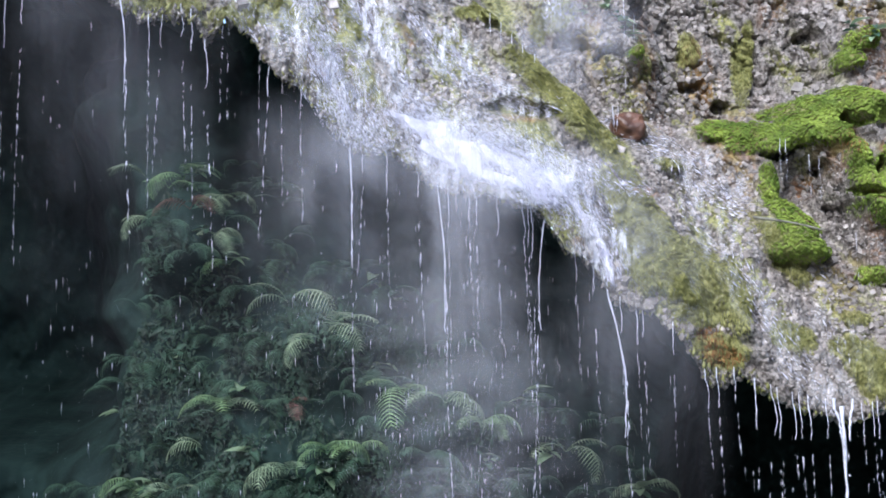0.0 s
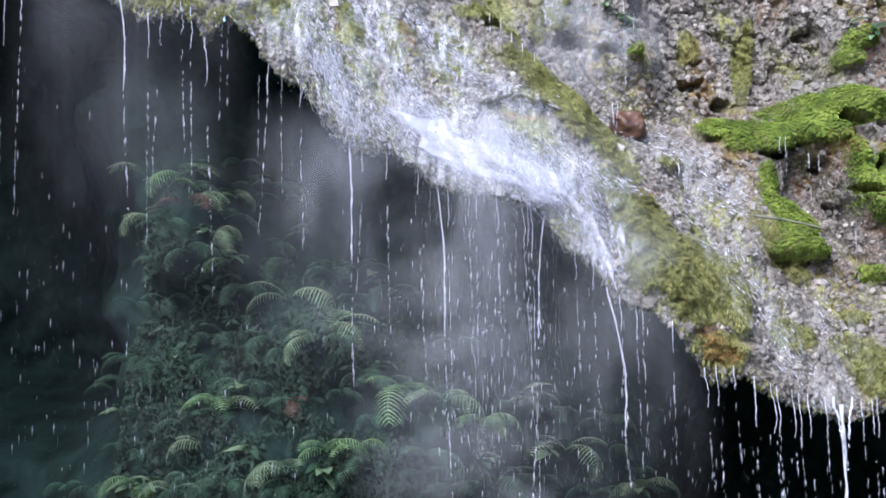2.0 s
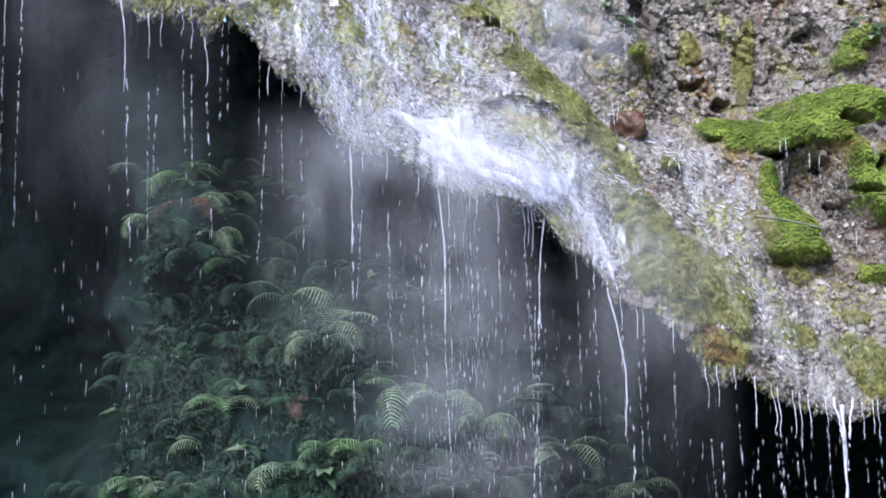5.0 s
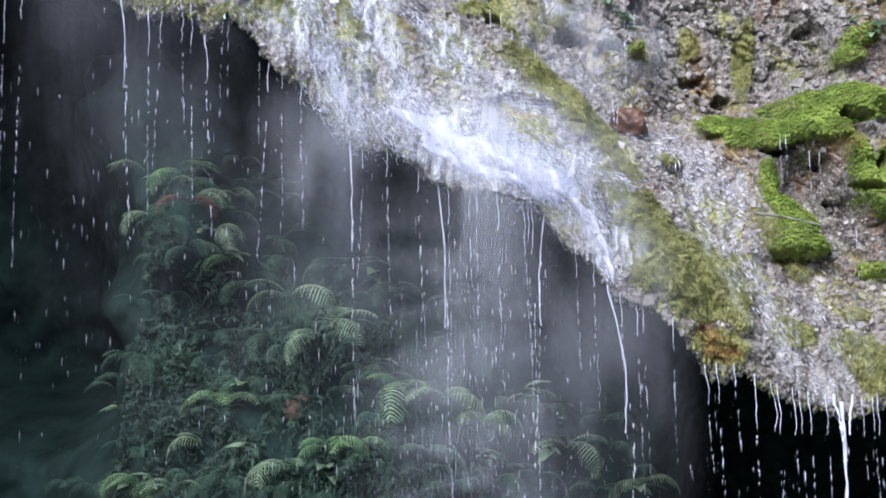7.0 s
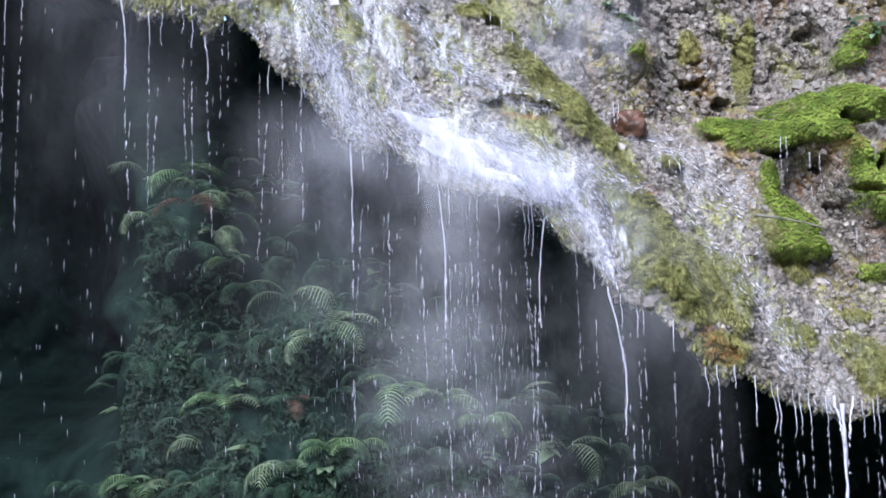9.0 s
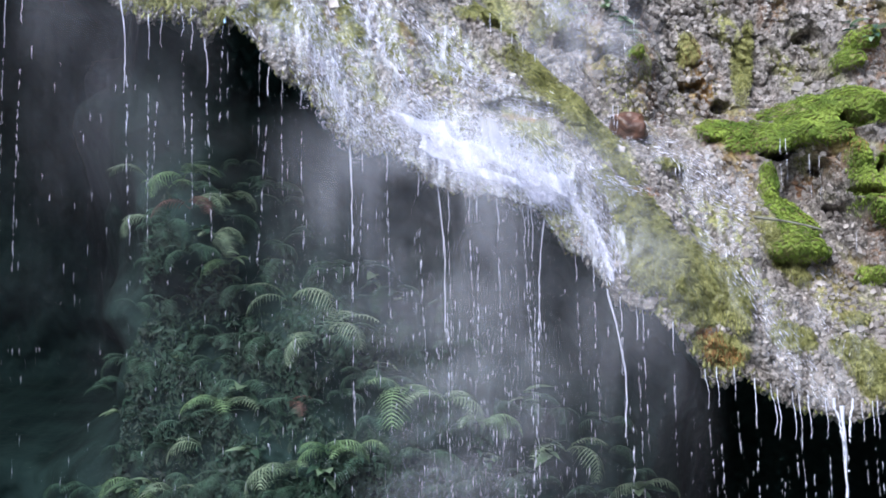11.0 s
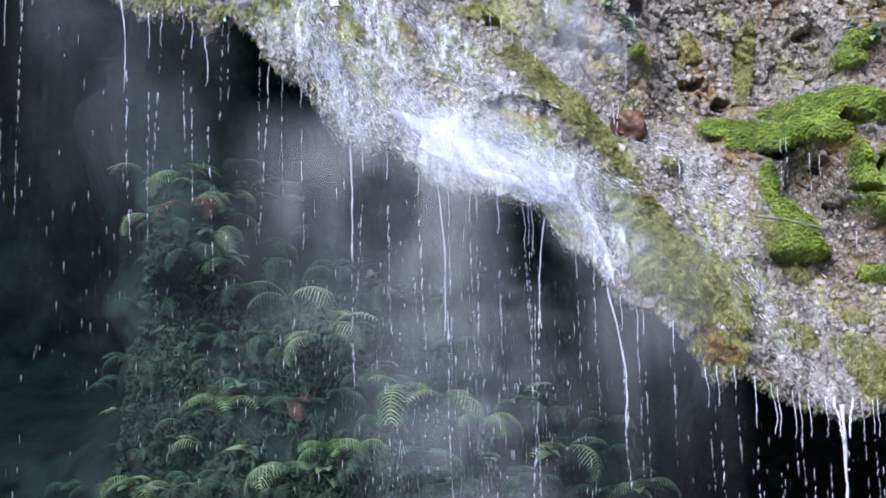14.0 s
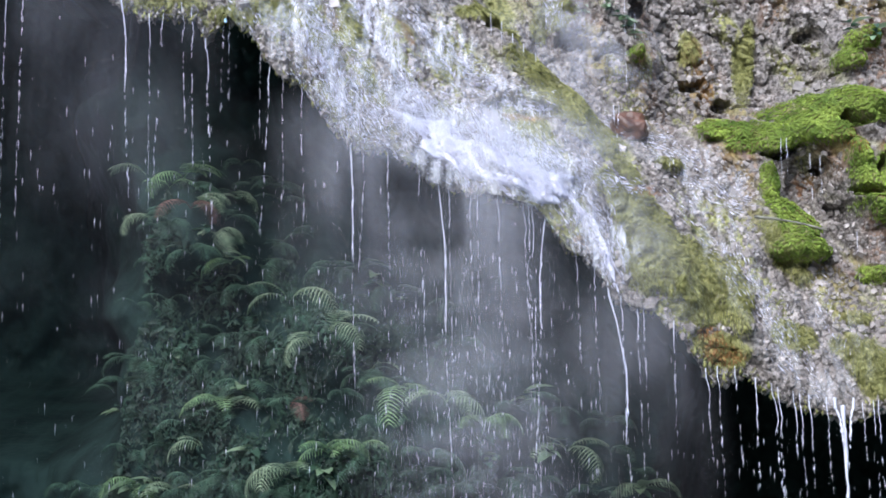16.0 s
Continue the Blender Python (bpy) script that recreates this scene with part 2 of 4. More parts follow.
def growth(x, z, patches, edge=0.55):
    x, z = np.asarray(x, float), np.asarray(z, float)
    wild = rough(x * 7, 0, z * 5, 4, 61) * 1.5
    out = np.zeros(np.broadcast(x, z).shape)
    for cx, cz, w, t, lean in patches:
        d = ((x - cx + lean * (z - cz)) / w) ** 2 + ((z - cz) / t) ** 2
        out = np.maximum(out, smooth(1.0 - d + wild, 0.0, edge))
    return out


def lip_z(x):
    return np.interp(x, LIP[:, 0], LIP[:, 1]) + 0.10 * rough(np.asarray(x) * 7, 0, 0, 4, 5)


def lip_y(x):
    return np.interp(x, [-6, -2.3, 3, 6], [10.2, 9.6, 8.95, 8.8])


def face_y(x, z, fine=True):
    x, z = np.asarray(x, float), np.asarray(z, float)
    h = np.maximum(z - lip_z(x), 0)
    hb = np.maximum(np.interp(x, FOOT[:, 0], FOOT[:, 1]) - lip_z(x), 0.3)
    y = lip_y(x) + 0.25 * np.minimum(h, 0.35) + 0.72 * np.clip(h - 0.35, 0, np.maximum(hb - 0.35, 0.01)) + 0.10 * np.maximum(h - hb, 0)
    behind = x - np.interp(z, RIDGE[::-1, 1], RIDGE[::-1, 0])
    y = y + 0.55 * smooth(behind, 0.0, 0.14) * smooth(z, RIDGE[-1, 1], RIDGE[-1, 1] + 0.5)
    for cx, cz, w, t, amount in SWELLS:
        y = y - amount * np.exp(-((x - cx) / w) ** 2 - ((z - cz) / t) ** 2)
    for cx, cz, w, t, lean in GREEN:
        y = y - 0.16 * np.exp(-((x - cx + lean * (z - cz)) / w) ** 2 - ((z - cz) / t) ** 2)
    y = y - 0.22 * growth(x, z, GREEN) * (grain(x * 5, 0, z * 6, 25) - 0.5)
    wx, wz = x + 0.16 * rough(x * 6, 0, z * 6, 3, 13), z + 0.16 * rough(x * 6, 3, z * 6, 3, 17)
    for cx, cz, w, t, amount, lean in HOLLOWS:
        y = y + amount * smooth(-(((wx - cx + lean * (wz - cz)) / w) ** 2 + ((wz - cz) / t) ** 2), -1.5, -0.5)
    skew = x + 0.5 * z
    y = y + 0.30 * rough(skew * 1.5, 0, z * 0.9, 3, 11) + 0.30 * rough(skew * 5.5, 0, z * 1.3, 3, 23)
    y = y - 0.09 * growth(x, z, GREEN) * (0.5 + grain(x * 7, 0, z * 9, 27)) - 0.025 * growth(x, z, MOSSY) * (0.4 + grain(skew * 12, 0, z * 4, 29))
    if fine:
        tier = (z + 0.07 * rough(x * 11, 0, z * 6, 3, 39) + 0.11 * rough(x * 26, 0, z * 11, 2, 45)) / 0.034
        y = y - (0.011 * growth(x, z, GREEN) + 0.006 * growth(x, z, MOSSY)) * smooth(grain(x * 12, 0, z * 12, 43), 0.25, 0.8) * (1 - (tier - np.floor(tier)))
        crack = np.abs(rough(skew * 6, 0, z * 4.5, 3, 33))
        wall = smooth(h - hb, -0.1, 0.25)
        y = y + 0.20 * wall * rough(x * 9, 0, z * 2.2, 3, 35)
        y = y + (0.035 + 0.05 * wall) * smooth(0.07 - crack, 0, 0.07) * (1 - growth(x, z, GREEN))
        y = y + 0.10 * rough(x * 16, 0, z * 11, 3, 31) * (1 - 0.5 * growth(x, z, GREEN)) + 0.045 * np.abs(rough(x * 34, 0, z * 26, 2, 41))
    return y


def rock_face():
    nx, nz = 620, 420
    x = np.concatenate([np.linspace(-6.5, -2.8, 30), np.linspace(-2.78, 3.6, nx), np.linspace(3.65, 6.5, 24)])
    k = np.concatenate([np.linspace(0, 0.62, nz) ** 1.0, np.linspace(0.63, 1, 40)])
    X = np.repeat(x[None], len(k), 0)
    low = lip_z(x)
    Z = low[None] + k[:, None] * (7.0 - low)[None]
    Y = face_y(X, Z)
    verts = np.stack([X + 0.03 * rough(X * 9, Y * 9, Z * 9, 2, 71), Y, Z], -1).reshape(-1, 3)
    me = mesh_of("wall_rock", verts, sheet_faces(len(k), len(x)), TUFA)
    for key, patches, cap, thin in (("moss", MOSSY + GREEN, 0.9, 0.95), ("rust", RUSTY, 0.75, 0.6)):
        at = me.attributes.new(key, "FLOAT", "POINT")
        at.data.foreach_set("value", (cap * np.maximum(growth(X, Z, patches, 0.9), thin * smooth(rough((X + 0.5 * Z * (key == "moss")) * 5, 0, Z * 1.6, 4, 67), -0.08, 0.14) * (1.0 if key == "moss" else smooth(X + 0.8 * Z, 3.9, 4.6)))).ravel().astype(np.float32))
    return tagged(new("wall_rock", me), "grey porous wet lime rock face with moss and running water", "rock face", kind="structure")


def cave_y(x, z):
    """The back wall under the lip, with a bank that swells forward towards the pool."""
    bank = np.exp(-((x + 0.9) / 1.5) ** 2) * smooth(3.3 - z, 0, 3.2)
    edge = 1.2 * rough(x * 0.8, 0, z * 0.8, 3, 87)
    # both ends set back, a shape added so that they fall into shade
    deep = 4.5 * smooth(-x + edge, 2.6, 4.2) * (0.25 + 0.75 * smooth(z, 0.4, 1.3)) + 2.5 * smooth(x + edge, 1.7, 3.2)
    bank = bank + 1.0 * np.exp(-((x + 2.1) / 0.45) ** 2 - ((z - 2.55) / 0.5) ** 2)
    bank = bank + 0.5 * np.exp(-((x + 1.05) / 0.45) ** 2 - ((z - 1.72) / 0.38) ** 2) + 0.5 * np.exp(-((x - 0.15) / 0.8) ** 2 - ((z - 1.0) / 0.42) ** 2)
    return 11.6 + deep - 1.0 * bank + 0.5 * rough(x * 1.3, 0, z * 1.3, 3, 81) + 0.16 * rough(x * 5, 0, z * 4, 3, 83) + 0.14 * rough(x * 11, 0, z * 9, 3, 85)


def bank_cover(x, z):
    """Where plants and soil cover the bank, from 0 to 1."""
    wild = 0.5 * rough(x * 2, 5, z * 2, 3, 51)
    west, east = np.interp(z, [0.4, 2.37, 3.0], [-3.0, -2.66, -2.2]) + wild, np.interp(z, [0.4, 1.4, 2.15, 3.0], [1.6, 1.0, -0.4, -1.5]) + wild
    return smooth(x - west, 0.0, 0.35) * smooth(east - x, -0.3, 1.2) * smooth(3.4 + 0.5 * wild - z, 0.0, 0.3)


def cave():
    x = np.linspace(-6.5, 6.5, 460)
    low = lip_z(x)
    rows = [np.stack([x, lip_y(x) + 0.02, low], 1), np.stack([x, lip_y(x) + 0.14, low + 0.03], 1)]
    for k in np.linspace(0.15, 0.9, 8):
        y = lip_y(x) + 0.1 + k * (11.5 - lip_y(x))
        rows.append(np.stack([x, y, low + 0.05 + 0.28 * k + 0.15 * rough(x * 4, y * 4, 0, 3, 91)], 1))
    for k in np.linspace(0, 1, 150):
        z = (low + 0.25) * (1 - k) - 0.3 * k
        rows.append(np.stack([x, cave_y(x, z), z], 1))
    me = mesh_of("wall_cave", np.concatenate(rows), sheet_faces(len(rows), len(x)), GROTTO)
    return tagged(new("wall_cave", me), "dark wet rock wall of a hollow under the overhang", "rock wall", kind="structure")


def plateau():
    x, y = np.linspace(-6.5, 6.5, 80), np.linspace(0, 1, 30)
    X, K = np.meshgrid(x, y)
    back = face_y(X, np.full_like(X, 7.0), False)
    Y = back + K * 12
    Z = 7.0 + 0.9 * K + 0.25 * rough(X * 0.8, Y * 0.8, 0, 3, 95) * smooth(K, 0, 0.1)
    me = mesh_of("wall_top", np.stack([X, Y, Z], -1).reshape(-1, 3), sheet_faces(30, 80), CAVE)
    return tagged(new("wall_top", me), "dark wet rock on top of the cliff", "rock", kind="structure")


def ravine():
    """Unseen walls added behind and beside the open space to block light; its bed."""
    # never in view; stands behind the viewpoint to shut out low sky light
    x, z = np.linspace(-40, 40, 120), np.linspace(-0.4, 6, 60)
    X, Z = np.meshgrid(x, z)
    Y = -16 - 0.25 * Z + 1.8 * rough(X * 0.35, 0, Z * 0.35, 4, 101)
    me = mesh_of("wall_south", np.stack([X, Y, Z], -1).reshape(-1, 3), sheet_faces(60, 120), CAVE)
    tagged(new("wall_south", me), "unseen dark rock wall added behind to block low sky light", "rock wall", kind="structure")
    for name, side in (("wall_west", -1), ("wall_east", 1)):
        y, z = np.linspace(-18, 24, 60), np.linspace(-0.4, 8.5, 40)
        Y, Z = np.meshgrid(y, z)
        X = side * (6.4 + 0.2 * Z + 0.5 * np.abs(rough(Y * 0.5, side * 7, Z * 0.5, 4, 103)))
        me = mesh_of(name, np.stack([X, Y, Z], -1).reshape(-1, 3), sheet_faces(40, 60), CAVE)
        tagged(new(name, me), "unseen dark rock wall added to close the side and block light", "rock wall", kind="structure")
    g = np.concatenate([[-900, -120, -40], np.linspace(-20, 20, 120), [40, 120, 900]])
    X, Y = np.meshgrid(g, g)
    near = np.exp(-(X / 3.5) ** 2 - ((Y - 8) / 3.5) ** 2)
    Z = -0.1 - 0.5 * near + 0.5 * rough(X * 0.7, Y * 0.7, 0, 4, 105) * smooth(-np.hypot(X, Y), -60, -20)
    me = mesh_of("ground", np.stack([X, Y, Z], -1).reshape(-1, 3), sheet_faces(len(g), len(g)), GROUND)
    tagged(new("ground", me), "unseen lime rock stream bed, made pale to bounce light under the lip", "ground", kind="structure")
    a = np.linspace(0, 2 * math.pi, 49)[:-1]
    r = np.linspace(0, 1, 12)[1:]
    v = [(0, 8, -0.12)] + [(4.6 * k * math.cos(t) * (1 + 0.1 * math.sin(3 * t)), 8 + 3.4 * k * math.sin(t), -0.12) for k in r for t in a]
    f = [(1 + q * 48 + i, 1 + q * 48 + (i + 1) % 48, 1 + (q + 1) * 48 + (i + 1) % 48, 1 + (q + 1) * 48 + i) for q in range(10) for i in range(48)]
    me = mesh_of("water", v, f, POOL)
    tagged(new("water", me), "unseen shallow green plunge pool, made pale to bounce light under the lip", "pool", kind="structure")


rock_face()
cave()
plateau()
ravine()

# ---- falling water ----
rng = np.random.default_rng(7)
SPINDLE_V = [(0, 0, 0.5)] + [(0.5 * math.cos(a), 0.5 * math.sin(a), 0.12) for a in (0, 2.094, 4.189)] + [(0, 0, -0.5)]
SPINDLE_F = [(0, 1, 2), (0, 2, 3), (0, 3, 1), (4, 2, 1), (4, 3, 2), (4, 1, 3)]
MOVES = []


def upright(width, length, n):
    ax = np.zeros((n, 3, 3))
    ax[:, 0, 0] = ax[:, 1, 1] = width
    ax[:, 2, 2] = length
    return ax


def loop(ob, start, fall, frames, offset, accelerate=True):
    """Let ob fall from start by the vector fall again and again."""
    MOVES.append((ob, Vector(start), Vector(fall), frames, offset, accelerate))


def strand(top, foot, width, frames, thick=1.0):
    """A thread of water from the lip: an unbroken stream above, then beads that fall."""
    root = new("water_strand")
    root.location = top
    width *= 0.54
    tagged(root, "thin white thread of water falling from the rock lip", "water strand", "falling water strands")
    drop = Vector(foot) - Vector(top)
    n = 26
    reach = 0.22 * thick
    v, f = [], []
    for i in range(n):
        k = i / (n - 1)
        p = drop * k * reach
        p.x += 0.007 * float(rough(k * 9 + top[0] * 31, 0, 0, 3, 7)) * (1 + 2 * k) + 0.25 * drop.x * math.sin(math.pi * k)
        w = width * (0.9 - 0.45 * k) * (0.6 + 0.9 * float(grain(k * 14 + top[0] * 17, 0, 0, 9)))
        for a in (0, 1.571, 3.142, 4.712):
            v.append((p.x + w * math.cos(a) * 0.5, p.y + w * math.sin(a) * 0.5, p.z + 0.06 * (i == 0)))
        if i:
            f += [((i - 1) * 4 + j, (i - 1) * 4 + (j + 1) % 4, i * 4 + (j + 1) % 4, i * 4 + j) for j in range(4)]
    part("stream", mesh_of("stream", v, f, DROP), root)
    count = int(max(8, drop.length * 28))
    k = np.sort(rng.uniform(0.2, 1.1, count))
    spots = np.stack([drop.x * k + rng.normal(0, 0.0035, count), drop.y * k, drop.z * k], 1)
    spots[:, 0] += 0.25 * drop.x * np.sin(np.pi * np.clip(k / max(reach, 0.1), 0, 1))
    beads = part("bead_chain", many("bead_chain", SPINDLE_V, SPINDLE_F, spots, upright(width * rng.uniform(0.35, 0.95, count), rng.uniform(0.015, 0.08, count), count), DROP), root)
    beads["kind"] = "stuff"
    loop(beads, (0, 0, 0), drop * 0.25, frames, int(rng.integers(0, 30)), False)


# top x, z and y, drift to the right as it falls, height of fall, width
STRANDS_A = [(-2.30, 9.56, 4.07, 0.10, 1.4, 0.020), (-2.09, 9.56, 3.86, 0.03, 1.2, 0.012), (-1.99, 9.56, 3.88, -0.03, 0.9, 0.010), (-1.86, 9.56, 3.94, 0.05, 0.8, 0.012), (-1.79, 9.56, 3.90, 0.04, 1.1, 0.014),
             (-1.69, 9.56, 3.68, 0.08, 1.3, 0.016), (-1.56, 9.56, 3.88, 0.0, 0.6, 0.009), (-1.52, 9.56, 3.88, 0.01, 0.5, 0.009), (-1.30, 9.56, 3.72, 0.01, 0.6, 0.010), (-1.22, 9.54, 3.57, -0.05, 1.1, 0.016),
             (-1.14, 9.54, 3.53, 0.02, 0.8, 0.009), (-1.01, 9.50, 3.43, 0.04, 0.9, 0.010), (-3.12, 9.60, 4.22, 0.0, 2.4, 0.012), (-3.00, 9.60, 4.22, 0.0, 1.6, 0.014)]
STRANDS_B = [(-0.65, 9.46, 2.97, 0.04, 1.5, 0.020), (-0.55, 9.46, 2.95, -0.03, 0.8, 0.010), (-0.40, 9.44, 2.96, 0.04, 1.1, 0.014), (-0.19, 9.40, 2.85, 0.06, 1.1, 0.014), (-0.04, 9.38, 2.69, 0.10, 2.0, 0.020),
             (0.03, 9.36, 2.65, 0.03, 1.2, 0.010), (0.17, 9.34, 2.67, 0.04, 1.0, 0.011), (0.23, 9.34, 2.63, 0.01, 0.9, 0.012), (0.37, 9.32, 2.55, 0.03, 1.0, 0.014), (0.54, 9.30, 2.49, 0.06, 1.0, 0.012),
             (0.58, 9.30, 2.49, 0.02, 1.1, 0.012), (0.70, 9.28, 2.50, -0.08, 1.6, 0.020), (0.60, 9.29, 2.50, 0.04, 1.5, 0.014), (0.90, 9.26, 2.14, 0.02, 0.6, 0.009), (1.01, 9.22, 2.14, 0.03, 0.9, 0.011)]
STRANDS_C = [(1.10, 9.18, 1.94, 0.22, 1.9, 0.026), (1.19, 9.16, 1.84, 0.02, 0.8, 0.010), (1.29, 9.15, 1.83, 0.03, 1.0, 0.012), (1.33, 9.15, 1.83, 0.03, 0.9, 0.010), (1.53, 9.10, 1.67, 0.0, 0.7, 0.011),
             (1.73, 9.05, 1.36, 0.06, 0.9, 0.011), (1.80, 9.03, 1.37, 0.04, 0.9, 0.011), (1.91, 9.00, 1.37, 0.02, 0.4, 0.012), (2.04, 8.98, 1.30, 0.02, 1.2, 0.016), (2.14, 8.96, 1.26, 0.10, 1.2, 0.014),
             (2.18, 8.96, 1.24, 0.06, 1.2, 0.014), (2.28, 8.96, 1.21, 0.06, 1.1, 0.013), (2.32, 8.96, 1.20, 0.05, 1.0, 0.011), (2.38, 8.95, 1.19, 0.04, 1.0, 0.013), (2.49, 8.94, 1.17, 0.03, 0.9, 0.010)]
STRANDS_D = [(2.54, 8.92, 1.17, 0.05, 0.30, 0.034), (2.66, 8.92, 1.17, -0.05, 0.30, 0.034), (2.59, 8.92, 1.12, 0.03, 1.5, 0.060), (2.72, 8.92, 1.14, 0.03, 0.8, 0.010), (2.79, 8.92, 1.15, 0.02, 0.7, 0.010), (2.82, 8.92, 1.15, 0.03, 0.8, 0.010)]
for row in STRANDS_A + STRANDS_B + STRANDS_C + STRANDS_D:
    x, y, z, drift, fall, width = row
    strand((x, y - 0.02, z + 0.03), (x + drift, y - 0.10, z - fall), width, int(rng.integers(7, 14)), 2.6 if width > 0.029 else 2.3 if width > 0.018 else 1.0)


def spray_cluster(mid, y, top, fall, wide, deep, tall, big, mist, frames, offset, drift=0.03):
    n = big + mist
    x = np.concatenate([rng.uniform(-1.6, 1.6, big) * wide, np.clip(rng.normal(0, 0.9, mist), -2.4, 2.4) * wide])
    z = np.concatenate([rng.uniform(-tall, 0, big), rng.uniform(-tall, 0, mist)])
    spots = np.stack([x, rng.uniform(0.0, deep, n), z], 1)
    w = np.concatenate([rng.uniform(0.003, 0.008, big), rng.uniform(0.0003, 0.0007, mist)])
    h = np.concatenate([rng.uniform(0.03, 0.10, big), rng.uniform(0.03, 0.11, mist)])
    ax = upright(w, h, n)
    turn = rng.uniform(0, math.pi, mist)
    fine = np.zeros((mist, 3, 3))
    fine[:, 0, 0], fine[:, 0, 1] = w[big:] * np.cos(turn), w[big:] * np.sin(turn)
    fine[:, 2, 2] = h[big:]
    v = np.concatenate([np.einsum("vk,nkc->nvc", np.array(SPINDLE_V), ax[:big]) + spots[:big, None], ]).reshape(-1, 3)
    f = (np.array(SPINDLE_F)[None] + (np.arange(big) * 5)[:, None, None]).reshape(-1, 3)
    v2 = (np.einsum("vk,nkc->nvc", np.array([(-0.5, 0, 0.3), (0.5, 0, 0.5), (0.1, 0, -0.5)]), fine) + spots[big:, None]).reshape(-1, 3)
    f2 = np.arange(mist * 3).reshape(-1, 3) + len(v)
    ob = new("spray", mesh_of("spray", np.concatenate([v, v2]), np.concatenate([f, f2]), DROP))
    tagged(ob, "fine white drops raining down from the rock lip", "spray", "falling spray", "stuff")
    loop(ob, (mid, y, top), (drift, 0, -fall), frames, offset)


def spray():
    """Fine drops that rain from the whole length of the lip, in clusters, each of which falls as one."""
    for i in range(120):
        mid = -3.2 + 6.1 * ((i * 0.618) % 1.0)
        wide = 0.27
        top = float(np.min(lip_z(np.linspace(mid - wide, mid + wide, 9)))) + 0.2
        wet = 0.03 + 1.0 * math.exp(-((mid - 0.24) / 0.42) ** 2) + 0.26 * math.exp(-((mid + 0.15) / 1.15) ** 4)
        spray_cluster(mid, float(lip_y(mid)) - 0.08, top, top + 0.15 + 1.9, wide, 0.75, 1.9, int(4 + 13 * wet), int(420 * wet), 26 + (i * 7) % 9, (i * 13) % 33)


spray()


# ---- drifting mist ----
LONG = 1.25


def mist_veil(mid, half, back, peak, thin, frames, offset, seed):
    """A curtain of mist behind the lip that sinks without end: its body repeats every LONG metres, and its top stays inside the rock."""
    nx, nz = int(36 * half) + 24, 150
    K, Zr = np.meshgrid(np.linspace(-1, 1, nx), np.linspace(0, 1, nz))
    X = mid + half * K
    low = np.interp(X, LIP[:, 0], LIP[:, 1])
    Z = -1.9 + Zr * (low + 0.35 + LONG + 1.9)
    a = 2 * math.pi * Z / LONG
    puff = 0.55 * grain(X * 1.6, 1.1 * np.cos(a) + 9, 1.1 * np.sin(a) + 9, seed) + 0.45 * grain(X * 4.5, 2.0 * np.cos(a) + 9, 2.0 * np.sin(a) + 9, seed + 1)
    Y = lip_y(X) + back + 0.28 * (Z - low) + 0.12 * (grain(X * 1.2, np.cos(a) + 5, np.sin(a) + 5, seed + 2) - 0.5)
    body = peak * smooth(1 - np.abs(K), 0, 0.75) * (thin + (1 - thin) * smooth(puff, 0.34, 0.68))
    me = mesh_of("mist", np.stack([X - mid, Y, Z], -1).reshape(-1, 3), sheet_faces(nz, nx), MIST)
    at = me.attributes.new("body", "FLOAT", "POINT")
    at.data.foreach_set("value", body.ravel().astype(np.float32))
    ob = tagged(new("mist", me), "pale bluish mist sinking from the foaming lip", "mist", "drifting mist", "stuff")
    fall = LONG * (frames - 1) / frames
    loop(ob, (mid, 0, 0), (0, -0.28 * fall, -fall), frames, offset, False)


for mid, half, back, peak, thin, frames, offset, seed in [(0.20, 0.95, 0.62, 0.11, 0.25, 33, 4, 201), (-1.90, 0.90, 0.85, 0.014, 0.40, 52, 30, 231)]:
    mist_veil(mid, half, back, peak, thin, frames, offset, seed)

DRIFT = []


def mist_bank(cx, cz, w, t, lean, lift, peak, seed):
    """A low cloud of spray that hangs before the face and stirs a little."""
    K, S = np.meshgrid(np.linspace(-1, 1, 60), np.linspace(-1, 1, 60))
    X, Z = w * K - lean * t * S, t * S
    y0 = float(face_y(np.array([cx]), np.array([cz]), False)[0]) - lift
    Y = 0.42 * Z - 0.12 * lean * K + 0.10 * (grain(X * 3, 0, Z * 3, seed) - 0.5)
    puff = 0.5 * grain(X * 2.5 + 0.7 * Z, 2, Z * 2.5, seed + 1) + 0.5 * grain(X * 7 + 2 * Z, 4, Z * 6, seed + 2)
    me = mesh_of("mist", np.stack([X, Y, Z], -1).reshape(-1, 3), sheet_faces(60, 60), MIST)
    at = me.attributes.new("body", "FLOAT", "POINT")
    at.data.foreach_set("value", (peak * smooth(1 - np.hypot(K, S), 0, 0.8) * (0.35 + 0.65 * smooth(puff, 0.3, 0.7))).ravel().astype(np.float32))
    ob = tagged(new("mist", me), "soft white haze of spray before the wet rock", "mist", "drifting mist", "stuff")
    DRIFT.append((ob, Vector((cx, y0, cz)), seed))


